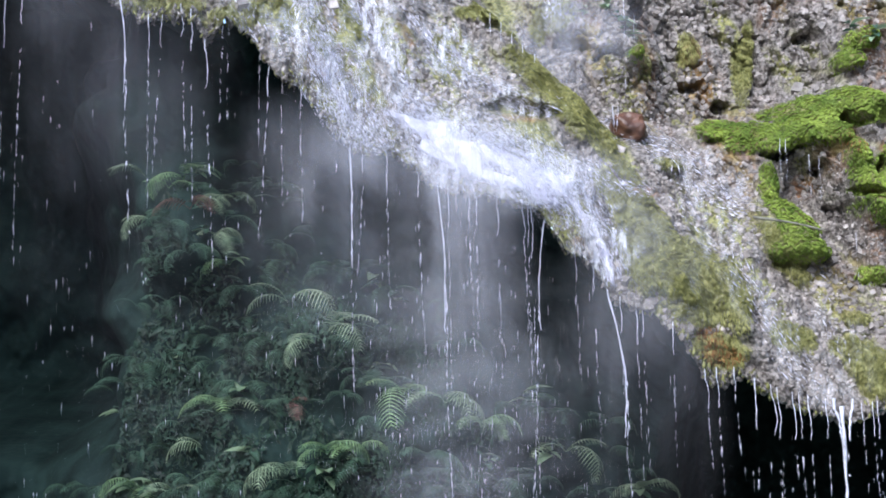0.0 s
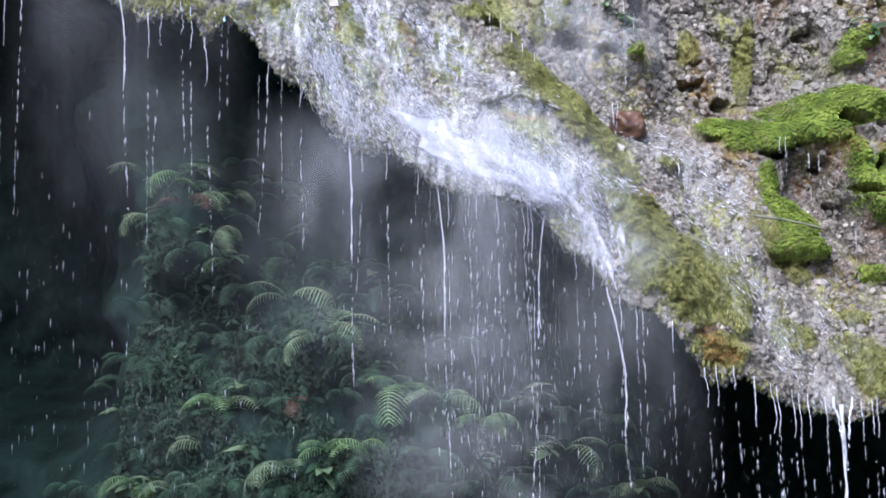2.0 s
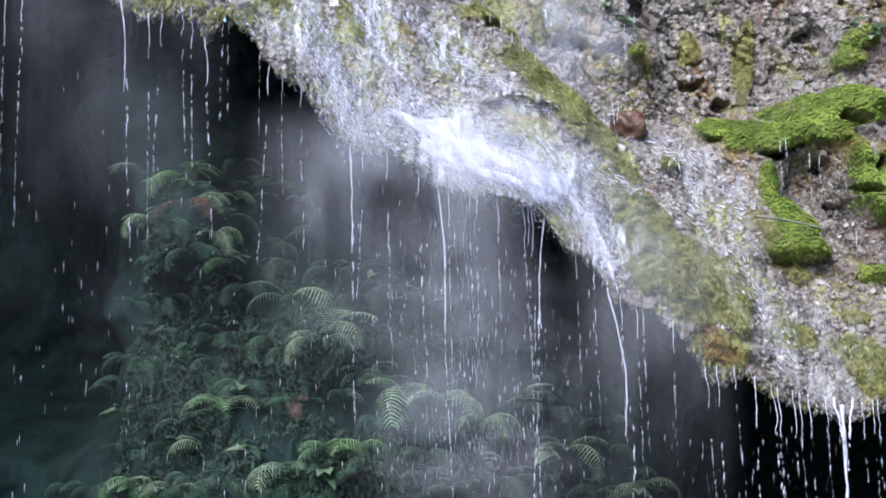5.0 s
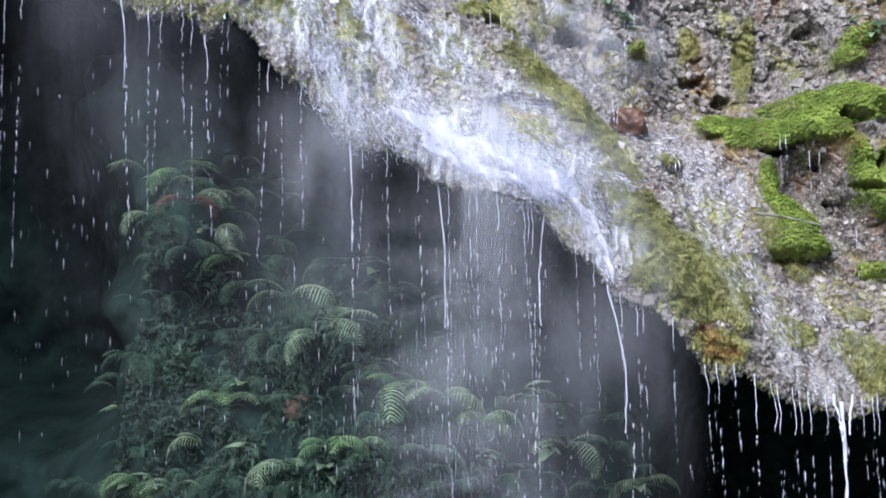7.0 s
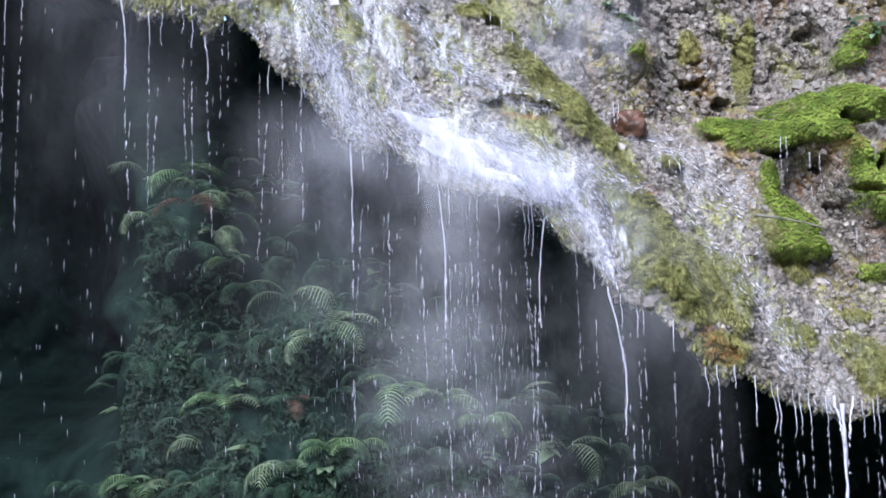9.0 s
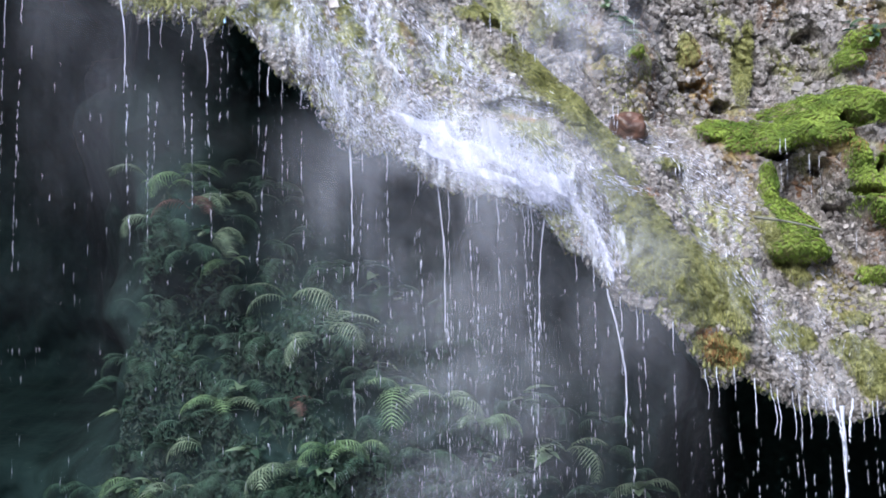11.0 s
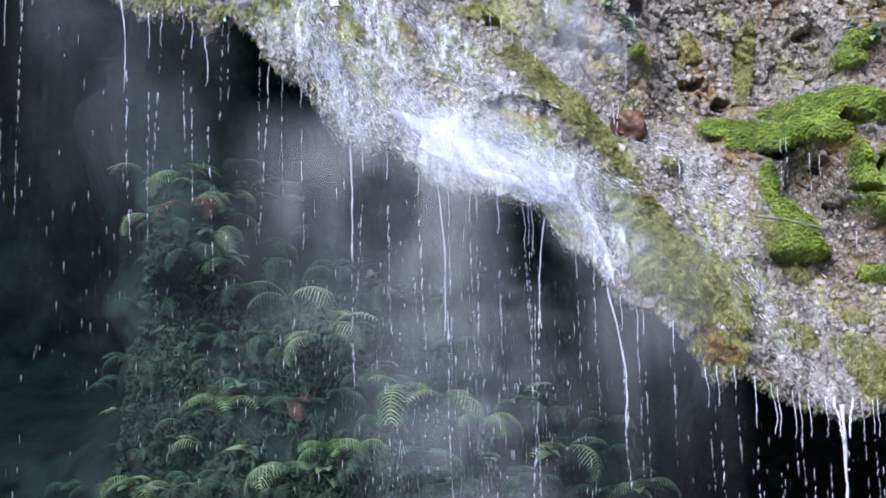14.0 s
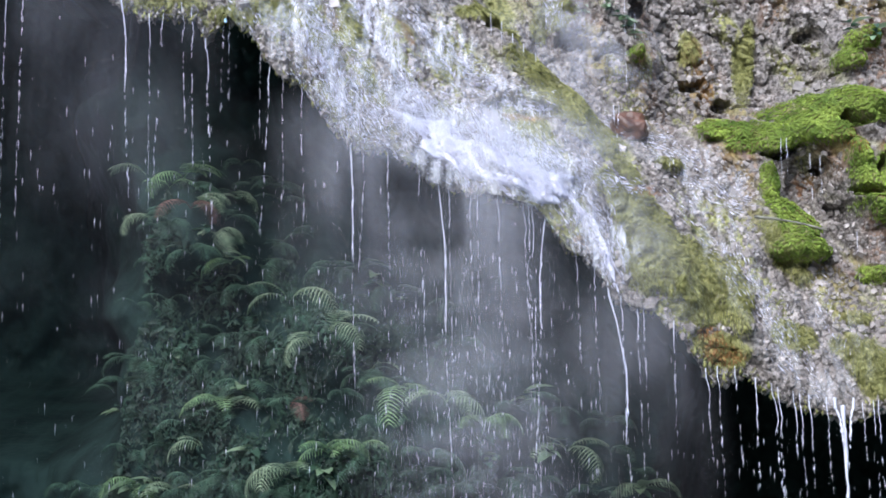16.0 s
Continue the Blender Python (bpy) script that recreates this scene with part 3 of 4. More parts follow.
def mist_plume(cx, top, w, tall, peak, seed, fade=1.4):
    """A plume of fine spray that hangs from the lip, dense above and thinning as it sinks."""
    K, S = np.meshgrid(np.linspace(-1, 1, 60), np.linspace(0, 1, 90))
    X, Z = w * K * (0.75 + 0.25 * S), -tall * S
    Y = 0.16 * (grain(X * 1.7, 0, Z * 1.2, seed) - 0.5) - 0.04 * S
    puff = 0.55 * grain(X * 2.4, 2, Z * 1.2, seed + 1) + 0.45 * grain(X * 6, 4, Z * 2.6, seed + 2)
    body = peak * smooth(1 - np.abs(K), 0, 0.8) * smooth(S, 0, 0.2) * (1 - S) ** fade * (0.3 + 0.7 * smooth(puff, 0.28, 0.72))
    me = mesh_of("mist", np.stack([X, Y, Z], -1).reshape(-1, 3), sheet_faces(90, 60), MIST)
    at = me.attributes.new("body", "FLOAT", "POINT")
    at.data.foreach_set("value", body.ravel().astype(np.float32))
    ob = tagged(new("mist", me), "pale bluish mist hanging under the foaming lip", "mist", "drifting mist", "stuff")
    DRIFT.append((ob, Vector((cx, float(lip_y(cx)) - 0.16, top)), seed))


for cx, top, w, tall, peak, seed in [(0.12, 3.15, 0.75, 2.8, 0.34, 401), (-0.80, 3.40, 0.85, 2.8, 0.31, 421), (-2.30, 4.70, 1.20, 3.5, 0.14, 431), (1.25, 2.50, 0.78, 2.5, 0.26, 441)]:
    mist_plume(cx, top, w, tall, peak, seed)
mist_bank(0.25, 2.92, 1.05, 0.50, 0.75, 0.30, 0.36, 301)
mist_bank(1.05, 2.45, 0.45, 0.50, 0.35, 0.25, 0.22, 321)
mist_bank(1.05, 4.05, 0.80, 0.75, 0.15, 0.45, 0.22, 331)


# ---- water on the rock ----
def face_frame(x, z, lift=0.0):
    """Places on the face with the way out of it."""
    e = 0.02
    y = face_y(x, z)
    gx = (face_y(x + e, z, False) - face_y(x - e, z, False)) / (2 * e)
    gz = (face_y(x, z + e, False) - face_y(x, z - e, False)) / (2 * e)
    out = np.stack([gx, -np.ones_like(gx), gz], 1)
    out /= np.linalg.norm(out, axis=1)[:, None]
    return np.stack([x, y, z], 1) + out * lift, out


def lying(out, way, length, width, thick):
    """Axes of small pieces that lie on the face: z along way, y out of it."""
    way = way - out * np.sum(way * out, 1)[:, None]
    way /= np.linalg.norm(way, axis=1)[:, None]
    side = np.cross(out, way)
    return np.stack([side * np.asarray(width)[:, None], out * np.asarray(thick)[:, None], way * np.asarray(length)[:, None]], 1)


def along(points, k):
    p = np.array(points)
    d = np.concatenate([[0], np.cumsum(np.hypot(*np.diff(p, axis=0).T))])
    return np.interp(k * d[-1], d, p[:, 0]), np.interp(k * d[-1], d, p[:, 1])


def cascade(points, width, flecks, core, lift=0.03, milk=0.8):
    """A run of white water down the face: a ragged film, and foam that slides with the flow."""
    root = new("cascade")
    tagged(root, "white foaming water running down the lime rock", "cascade", "cascades on the rock")
    x0, z0 = along(points, np.array([0.0, 1.0]))
    root.location = (float(x0.mean()), float(face_y(x0, z0, False).mean()), float(z0.mean()))
    home = np.array(root.location)
    rows, cols = 120, 40
    K, S = np.meshgrid(np.linspace(0, 1, rows), np.linspace(-1, 1, cols), indexing="ij")
    cx, cz = along(points, K)
    for name, mat, spread, body in (("film", FOAM, core, 1.0), ("veil", VEIL, 1.9, 0.50 * milk)):
        if not spread or not body:
            continue
        ragged = width * spread * (0.45 + 1.1 * grain(K * 9, np.sign(S) * 3, points[0][0] * 5, 3)) * smooth(K, -0.02, 0.2) * smooth(1 - K, -0.02, 0.10)
        X, Z = cx + S * ragged, cz + S * ragged * 0.55
        Z = np.maximum(Z, lip_z(X) - 0.02)
        lump = 0.035 * rough(X * 22 + Z * 12, 0, Z * 9, 3, 19) + 0.02 * rough(X * 60, 0, Z * 40, 2, 20)
        if name == "film":
            Y = face_y(X, Z, False) - lift * (1 - np.abs(S) ** 3) - lump - 0.01 + 0.16 * np.abs(S) ** 4
        else:
            Y = face_y(X, Z, False) - 0.045 - lump
        me = mesh_of(name, np.stack([X, Y, Z], -1).reshape(-1, 3) - home, sheet_faces(rows, cols), mat)
        if name == "veil":
            at = me.attributes.new("body", "FLOAT", "POINT")
            at.data.foreach_set("value", (body * smooth(1 - np.abs(S), 0, 0.6) * smooth(K, 0, 0.15) * smooth(1 - K, 0, 0.1)).ravel().astype(np.float32))
        ob = part(name, me, root)
        if name == "veil":
            run = Vector((points[-1][0] - points[0][0], 0.0, points[-1][1] - points[0][1])).normalized()
            loop(ob, -run * 0.03, run * 0.06, 6 + len(points), int(rng.integers(0, 9)), False)
    (xa, xb), (za, zb) = along(points, np.array([0.0, 1.0]))
    for g in range(3):
        n = flecks // 6
        k = rng.uniform(0, 1, n)
        x, z = along(points, k)
        x2, z2 = along(points, np.clip(k + 0.06, 0, 1.0))
        x1, z1 = along(points, np.clip(k - 0.06, 0, 1.0))
        off = rng.normal(0, 0.55, n) * width
        keep = grain((x + off) * 10 + z * 5, 0, z * 2.5, 37) > 0.36
        x, z, off, x1, z1, x2, z2 = (a[keep] for a in (x, z, off, x1, z1, x2, z2))
        n = len(x)
        x, z = x + off, z + 0.5 * off
        z = np.maximum(z, lip_z(x) + 0.02)
        spots, out = face_frame(x, z, 0.0)
        spots = spots + out * rng.uniform(0.0, lift + 0.02, n)[:, None]
        way = np.stack([x2 - x1, np.zeros(n), z2 - z1 - 0.02], 1) + rng.normal(0, 0.03, (n, 3))
        size = rng.gamma(1.6, 0.5, n)
        ax = lying(out, way, 0.012 + 0.024 * size, 0.0024 + 0.0032 * size, 0.0024 + 0.0032 * size)
        foam = part("foam", many("foam", SPINDLE_V, SPINDLE_F, spots - home, ax, FOAM), root)
        foam["kind"] = "stuff"
        run = Vector((xb - xa, 0, zb - za))
        run.y = float(face_y(np.array([xb]), np.array([zb]), False)[0] - face_y(np.array([xa]), np.array([za]), False)[0])
        loop(foam, -run.normalized() * 0.05, run.normalized() * 0.11, 7 + 2 * g + len(points) % 3, int(rng.integers(0, 20)), False)


cascade([(-1.12, 4.23), (-0.95, 3.80), (-0.75, 3.38), (-0.57, 3.00)], 0.11, 5000, 0.0, 0.03, 1.0)
cascade([(-0.65, 4.23), (-0.39, 3.65), (-0.18, 3.18)], 0.10, 3200, 0.0, 0.03, 1.0)
cascade([(-0.17, 4.10), (0.07, 3.67), (0.35, 3.44), (0.78, 3.24)], 0.10, 3200, 0.0, 0.03, 1.0)
cascade([(-0.38, 3.23), (-0.02, 3.02), (0.42, 2.86), (0.85, 2.61)], 0.21, 8000, 0.8, 0.05, 1.0)
cascade([(-0.19, 2.96), (0.22, 2.80), (0.79, 2.56)], 0.14, 4000, 0.6, 0.05, 1.0)
cascade([(0.78, 2.72), (1.04, 2.38), (1.15, 2.02)], 0.11, 3600, 0.3, 0.03, 1.0)
cascade([(1.23, 3.36), (1.60, 3.11), (1.92, 2.75), (2.22, 2.52)], 0.15, 1900, 0.0, 0.03, 0.5)
cascade([(1.59, 2.75), (1.92, 2.36), (2.05, 1.95), (2.34, 1.52), (2.62, 1.17)], 0.11, 1500, 0.0, 0.03, 0.4)
cascade([(2.45, 2.08), (2.64, 1.68), (2.66, 1.19)], 0.13, 600, 0.0, 0.03, 0.3)
cascade([(0.92, 4.48), (0.88, 4.13)], 0.08, 400, 0.0, 0.03, 0.4)
cascade([(0.39, 3.10), (0.71, 2.95), (1.10, 2.72), (1.44, 2.65)], 0.08, 1200, 0.0, 0.03, 0.2)
cascade([(-1.45, 4.20), (-1.25, 3.86), (-1.06, 3.57)], 0.15, 900, 0.0, 0.03, 0.4)
cascade([(-0.36, 4.25), (-0.02, 3.75), (0.27, 3.30)], 0.22, 1000, 0.0, 0.03, 0.3)
cascade([(-0.96, 4.25), (-0.68, 3.75), (-0.38, 3.26)], 0.22, 1000, 0.0, 0.03, 0.3)


def splash(points, wide, count):
    """Droplets thrown up where the water strikes the ledge."""
    for g in range(9):
        x, z = along(points, rng.uniform(0, 1, count))
        x, z = x + rng.normal(0, wide, count), z + rng.normal(0.03, wide * 0.8, count)
        z = np.maximum(z, lip_z(x) - 0.05)
        spots = np.stack([x, face_y(x, z, False) - 0.03 - np.abs(rng.normal(0, 0.16, count)), z], 1)
        mid = spots.mean(0)
        size = rng.gamma(1.5, 0.5, count)
        ax = lying(np.tile([[0.0, -1.0, 0.0]], (count, 1)), np.stack([rng.normal(0.5, 0.3, count), np.zeros(count), -np.ones(count)], 1), 0.006 + 0.012 * size, 0.0012 + 0.0014 * size, 0.0012 + 0.0014 * size)
        ob = new("splash", many("splash", SPINDLE_V, SPINDLE_F, spots - mid, ax, DROP))
        tagged(ob, "white splashing droplets above the foaming ledge", "splash", "splashing water", "stuff")
        loop(ob, Vector(mid) + Vector((-0.05, 0, 0.10)), (0.12, 0, -0.24), 8 + g, 3 * g, False)


splash([(-0.38, 3.18), (0.06, 2.99), (0.46, 2.82), (0.88, 2.56)], 0.13, 1500)
splash([(-0.92, 3.73), (-0.75, 3.38), (-0.57, 3.02)], 0.12, 500)

# the short drips under small ledges of the face
LEDGES = [(0.38, 9.70, 3.35, 0.0, 0.22, 0.008), (0.49, 9.70, 3.32, 0.0, 0.2, 0.008), (0.56, 9.70, 3.31, 0.0, 0.24, 0.010), (0.63, 9.70, 3.28, 0.0, 0.2, 0.008), (0.69, 9.70, 3.26, 0.0, 0.2, 0.008),
          (0.76, 9.70, 3.21, 0.0, 0.22, 0.010), (1.27, 10.10, 3.33, 0.02, 0.2, 0.014), (1.31, 10.10, 3.33, -0.02, 0.2, 0.012), (1.41, 10.50, 4.38, 0.01, 0.7, 0.009), (1.49, 10.50, 4.38, 0.0, 0.3, 0.009),
          (2.33, 9.35, 2.97, 0.0, 0.2, 0.009), (2.37, 9.35, 2.97, 0.0, 0.2, 0.008), (2.57, 9.50, 2.88, 0.0, 0.2, 0.009), (2.64, 9.50, 2.87, 0.0, 0.2, 0.008), (2.86, 9.40, 2.32, 0.0, 0.25, 0.008)]
LEDGES += [(0.35, 9.95, 4.00, 0.0, 0.12, 0.008), (0.43, 9.95, 3.93, 0.0, 0.12, 0.008), (0.51, 9.95, 3.84, 0.0, 0.14, 0.008), (0.59, 9.95, 3.76, 0.0, 0.12, 0.008), (0.68, 9.95, 3.69, 0.0, 0.1, 0.008)]
for x, y, z, drift, fall, width in LEDGES:
    strand((x, y, z), (x + drift, y - 0.03, z - fall), width, int(rng.integers(7, 14)), 1.2)

# ---- grains, moss and the stick ----
BALL_V = [(0, 0, 1), (0, 0, -1)] + [(math.cos(a) * 0.95, math.sin(a) * 0.95, 0.25 * (-1) ** i) for i, a in enumerate(np.linspace(0, 2 * math.pi, 7)[:-1])]
BALL_F = [(0, 2 + i, 2 + (i + 1) % 6) for i in range(6)] + [(1, 2 + (i + 1) % 6, 2 + i) for i in range(6)]


def grains(count):
    x = rng.uniform(-2.4, 3.3, count)
    z = lip_z(x) + rng.uniform(0, 1, count) * np.maximum(4.6 - lip_z(x), 0.2)
    keep = (growth(x, z, MOSSY + GREEN) < 0.4) & (rough(x * 5, 0, z * 5, 3, 47) + 0.25 * smooth(x, 0.6, 1.8) > rng.uniform(-0.05, 0.25, count))
    x, z = x[keep], z[keep]
    n = len(x)
    spots, out = face_frame(x, z)
    size = 0.004 + 0.010 * rng.gamma(1.2, 0.6, n)
    ax = lying(out, rng.normal(0, 1, (n, 3)), size * rng.uniform(0.8, 1.5, n), size, size * rng.uniform(0.6, 1.1, n))
    ob = new("lime_grains", many("lime_grains", BALL_V, BALL_F, spots, ax, STONE, False))
    tagged(ob, "pale knobbly lime grains crusting the wet rock", "lime crust", kind="stuff")


def moss(name, patches, count, mat, long, label):
    x, z = [], []
    area = np.array([p[2] * p[3] for p in patches])
    for (cx, cz, w, t, lean), share in zip(patches, area / area.sum()):
        m = int(count * share)
        a, r = rng.uniform(0, 2 * math.pi, m), 1.25 * np.sqrt(rng.uniform(0, 1, m))
        zz = cz + t * r * np.sin(a)
        x.append(cx + w * r * np.cos(a) - lean * (zz - cz))
        z.append(zz)
    x, z = np.concatenate(x), np.concatenate(z)
    keep = (growth(x, z, patches) > rng.uniform(0.25, 0.9, len(x))) & (z > lip_z(x) + 0.01)
    x, z = x[keep], z[keep]
    n = len(x)
    tier = (z + 0.07 * rough(x * 11, 0, z * 6, 3, 39) + 0.11 * rough(x * 26, 0, z * 11, 2, 45)) / 0.034
    z = z - rng.uniform(0.2, 0.8, n) * (tier - np.floor(tier)) * 0.034
    spots, out = face_frame(x, z, 0.010)
    way = np.stack([rng.normal(0.1, 0.22, n), np.zeros(n), -np.ones(n)], 1)
    size = rng.uniform(0.6, 1.3, n)
    slim = 0.0095 if long < 0.04 else 0.0048
    ax = lying(out, way, long * size, slim * size, slim * size)
    ax[:, 2] += out * (0.011 * size)[:, None]
    ob = new(name, many(name, SPINDLE_V, SPINDLE_F, spots, ax, mat))
    tagged(ob, label, "moss", kind="stuff")


def lip_tufts(count):
    """Ragged hanging points of lime and moss along the lip."""
    x = rng.uniform(-2.6, 3.2, count)
    z = lip_z(x) + rng.uniform(-0.02, 0.08, count)
    spots = np.stack([x, lip_y(x) + rng.uniform(-0.03, 0.10, count), z], 1)
    size = rng.gamma(2.0, 0.5, count)
    ax = np.zeros((count, 3, 3))
    ax[:, 0, 0], ax[:, 1, 1], ax[:, 2, 2] = 0.010 + 0.013 * size, 0.012 + 0.014 * size, -(0.015 + 0.022 * size)
    ax[:, 2, 0] = rng.normal(0, 0.02, count)
    for name, label, mat, pick in (("lime_drip", "ragged hanging points of wet lime along the lip", TUFA, slice(0, 3 * count // 4)), ("moss_drip", "olive moss tips hanging from the lip", OLIVE, slice(3 * count // 4, count))):
        ob = new(name, many(name, SPINDLE_V, SPINDLE_F, spots[pick], ax[pick], mat))
        tagged(ob, label, "drip edge", kind="stuff")


lip_tufts(2400)
grains(75000)
moss("moss_cushion", GREEN, 40000, MOSS, 0.032, "bright green drooping moss cushions on the rock")
moss("rust_moss", [(1.79, 1.68, 0.10, 0.06, 0.2), (1.86, 1.55, 0.15, 0.08, 0.3), (2.90, 3.04, 0.07, 0.12, 0.2)], 2600, ORANGE, 0.040, "rust orange moss tufts along the dripping lip")
moss("moss_mat", MOSSY, 68000, OLIVE, 0.046, "olive green trailing moss under running water")


def stick(a, b):
    n, v, f = 14, [], []
    for i in range(n):
        k = i / (n - 1)
        p = Vector(a).lerp(Vector(b), k) + Vector((0, 0, 0.02 * math.sin(k * 2.6)))
        r = 0.011 - 0.005 * k + 0.002 * math.sin(9 * k)
        v += [(p.x, p.y + r * math.cos(t), p.z + r * math.sin(t)) for t in np.linspace(0, 2 * math.pi, 7)[:-1]]
        if i:
            f += [((i - 1) * 6 + j, (i - 1) * 6 + (j + 1) % 6, i * 6 + (j + 1) % 6, i * 6 + j) for j in range(6)]
    tagged(new("stick", mesh_of("stick", v, f, BARK)), "thin bare grey stick lodged in the mossy rock", "stick")


RUST = material("rusty_stone", (0.07, 0.035, 0.025), (0.24, 0.115, 0.075), scale=9, roughness=0.35, bump=0.6, bump_scale=30)


def boulder(x, y, z, sx, sy, sz):
    bm = bmesh.new()
    bmesh.ops.create_icosphere(bm, subdivisions=4, radius=1)
    for v in bm.verts:
        k = 1 + 0.35 * noise.noise(v.co * 1.4) + 0.12 * noise.noise(v.co * 5)
        v.co = Vector([math.copysign(abs(c) ** 0.8, c) for c in v.co])
        v.co = Vector((v.co.x * sx, v.co.y * sy, v.co.z * sz)) * k
    for f in bm.faces:
        f.smooth = True
    me = bpy.data.meshes.new("boulder")
    bm.to_mesh(me)
    bm.free()
    me.materials.append(RUST)
    ob = tagged(new("boulder", me), "wet reddish brown stone set in the lime rock", "boulder")
    ob.location = (x, y, z)


boulder(1.42, 10.24, 3.25, 0.135, 0.16, 0.105)
stick((2.11, 9.22, 2.47), (2.61, 9.26, 2.37))


# ---- ferns and undergrowth on the bank ----
def frond_mesh(name, length, arch, mat, pairs=10, droop=0.5):
    """One frond that leaves the root along y, arches over and hangs its leaflets."""
    v, f = [], []
    pts = []
    for i in range(pairs + 5):
        k = i / (pairs + 4)
        a = radians(70) - arch * k
        p = pts[-1] + Vector((0, math.cos(a), math.sin(a))) * length / (pairs + 4) if pts else Vector((0, 0, 0))
        pts.append(p)
    for i, p in enumerate(pts):
        w = 0.0035 * (1.2 - i / len(pts))
        v += [(-w, p.y, p.z), (0, p.y, p.z + w * 1.5), (w, p.y, p.z)]
        if i:
            f += [(3 * i - 3, 3 * i - 2, 3 * i + 1, 3 * i), (3 * i - 2, 3 * i - 1, 3 * i + 2, 3 * i + 1)]
    for i in range(3, len(pts)):
        k = (i - 3) / (len(pts) - 3)
        p, way = pts[i], (pts[i] - pts[i - 1]).normalized()
        up = Vector((1, 0, 0)).cross(way)
        wide = length / (pairs + 4) * 0.25
        for side in (-1, 1):
            reach = length * 0.30 * math.sin(math.pi * (0.22 + 0.76 * k)) ** 0.8 * (0.75 + 0.45 * float(grain(i * 1.7, side * 2.3, length * 90, 77)))
            base = len(v)
            steps = 6
            for q in range(steps + 1):
                s = q / steps
                c = p + Vector((side * reach * s, 0, 0)) + way * (0.30 * reach * s) - up * (-0.10 * reach * math.sin(s * 2)) - Vector((0, 0, droop * reach * s * s))
                w = wide * (1 - s) ** 0.6 * (1.15 if q % 2 else 0.75)
                v += [tuple(c + way * w), tuple(c - way * w)]
                if q:
                    b = base + 2 * q
                    f.append((b - 2, b - 1, b + 1, b))
    return mesh_of(name, v, f, mat)


FRONDS = {}
for key, mat in (("green", LEAF), ("pale", PALE), ("fresh", FRESH), ("brown", BROWN)):
    FRONDS[key] = [frond_mesh("frond", 0.34 + 0.05 * i, radians(95 + 30 * i), mat, 11 + 2 * i, 0.30 + 0.2 * i) for i in range(3)]
TONES = {"green": "dark green wet fern with arching fronds on the bank", "pale": "pale green fern with drooping fronds on the bank", "fresh": "bright green fern with drooping fronds on the bank", "brown": "withered reddish brown fern on the bank"}
SWAY = []


def fern(x, z, size, tone, turns):
    """A fern on the bank whose fronds leave it at the given turns: 0 towards the open, 90 to the east, -90 to the west."""
    root = new("fern")
    root.location = (x, float(cave_y(np.array(x), np.array(z))) - 0.10, z)
    tagged(root, TONES[tone], "fern", "ferns on the bank")
    for turn in turns:
        ob = part("frond", FRONDS[tone][int(rng.integers(0, 3))], root)
        s = size * rng.uniform(0.85, 1.15)
        ob.matrix_local = pose(0, 0, 0, rng.uniform(-25, 5), rng.uniform(-10, 10), 180 + turn + rng.uniform(-8, 8)) @ Matrix.Diagonal((s, s, s, 1))
    SWAY.append((root, rng.uniform(0, 6.28), rng.uniform(0.8, 1.7), rng.uniform(1.0, 3.0) * (5 if tone == "brown" else 1)))


WEST, EAST, BOTH, FAN = (-88, -55), (88, 55), (-85, -40, 75), (-88, -50, 40, 85)
FERNS_HIGH = [(-2.50, 3.02, 1.05, "pale", (-88, -60)), (-2.11, 2.95, 1.0, "fresh", FAN), (-2.20, 2.86, 0.8, "fresh", (-70, 75)), (-2.33, 2.58, 0.9, "pale", WEST), (-1.97, 2.66, 0.9, "brown", (-60, 40)),
              (-1.95, 2.70, 1.0, "pale", (80, 50)), (-1.70, 2.80, 0.6, "pale", FAN), (-1.72, 3.12, 0.6, "green", BOTH), (-1.79, 2.45, 0.7, "pale", (-40, 30, 70)), (-1.47, 2.42, 0.6, "green", EAST),
              (-1.70, 2.24, 0.7, "fresh", BOTH), (-1.96, 2.30, 0.8, "green", FAN), (-1.58, 2.04, 0.7, "green", BOTH), (-0.42, 2.05, 0.8, "green", BOTH), (-0.70, 2.20, 0.8, "green", FAN)]
FERNS_MID = [(-1.24, 1.95, 1.15, "pale", (-88, -75)), (-1.20, 1.97, 1.1, "pale", (88, 70)), (-0.88, 1.70, 1.2, "pale", (80, 55, 30)), (-0.98, 1.62, 1.0, "pale", (-60, -30)), (-1.36, 1.62, 0.9, "green", BOTH),
             (-1.80, 1.12, 1.05, "fresh", (-85, -45, 10)), (-1.75, 1.06, 1.0, "pale", (85, 60)), (-1.58, 1.24, 0.8, "green", FAN), (-1.20, 1.12, 0.8, "brown", (60, 30)), (-1.88, 1.45, 0.7, "green", FAN),
             (-2.60, 1.45, 0.8, "green", BOTH), (-2.64, 1.26, 0.8, "green", FAN), (-2.86, 1.18, 0.7, "green", WEST), (-0.60, 1.35, 0.8, "green", FAN), (-0.31, 1.22, 1.15, "fresh", (-60, -10, 35)),
             (0.02, 1.16, 1.1, "pale", FAN), (0.30, 0.97, 1.0, "fresh", (-40, 40, 85)), (0.60, 1.10, 1.0, "green", FAN), (1.35, 0.93, 0.9, "green", FAN), (0.10, 1.60, 0.7, "green", BOTH)]
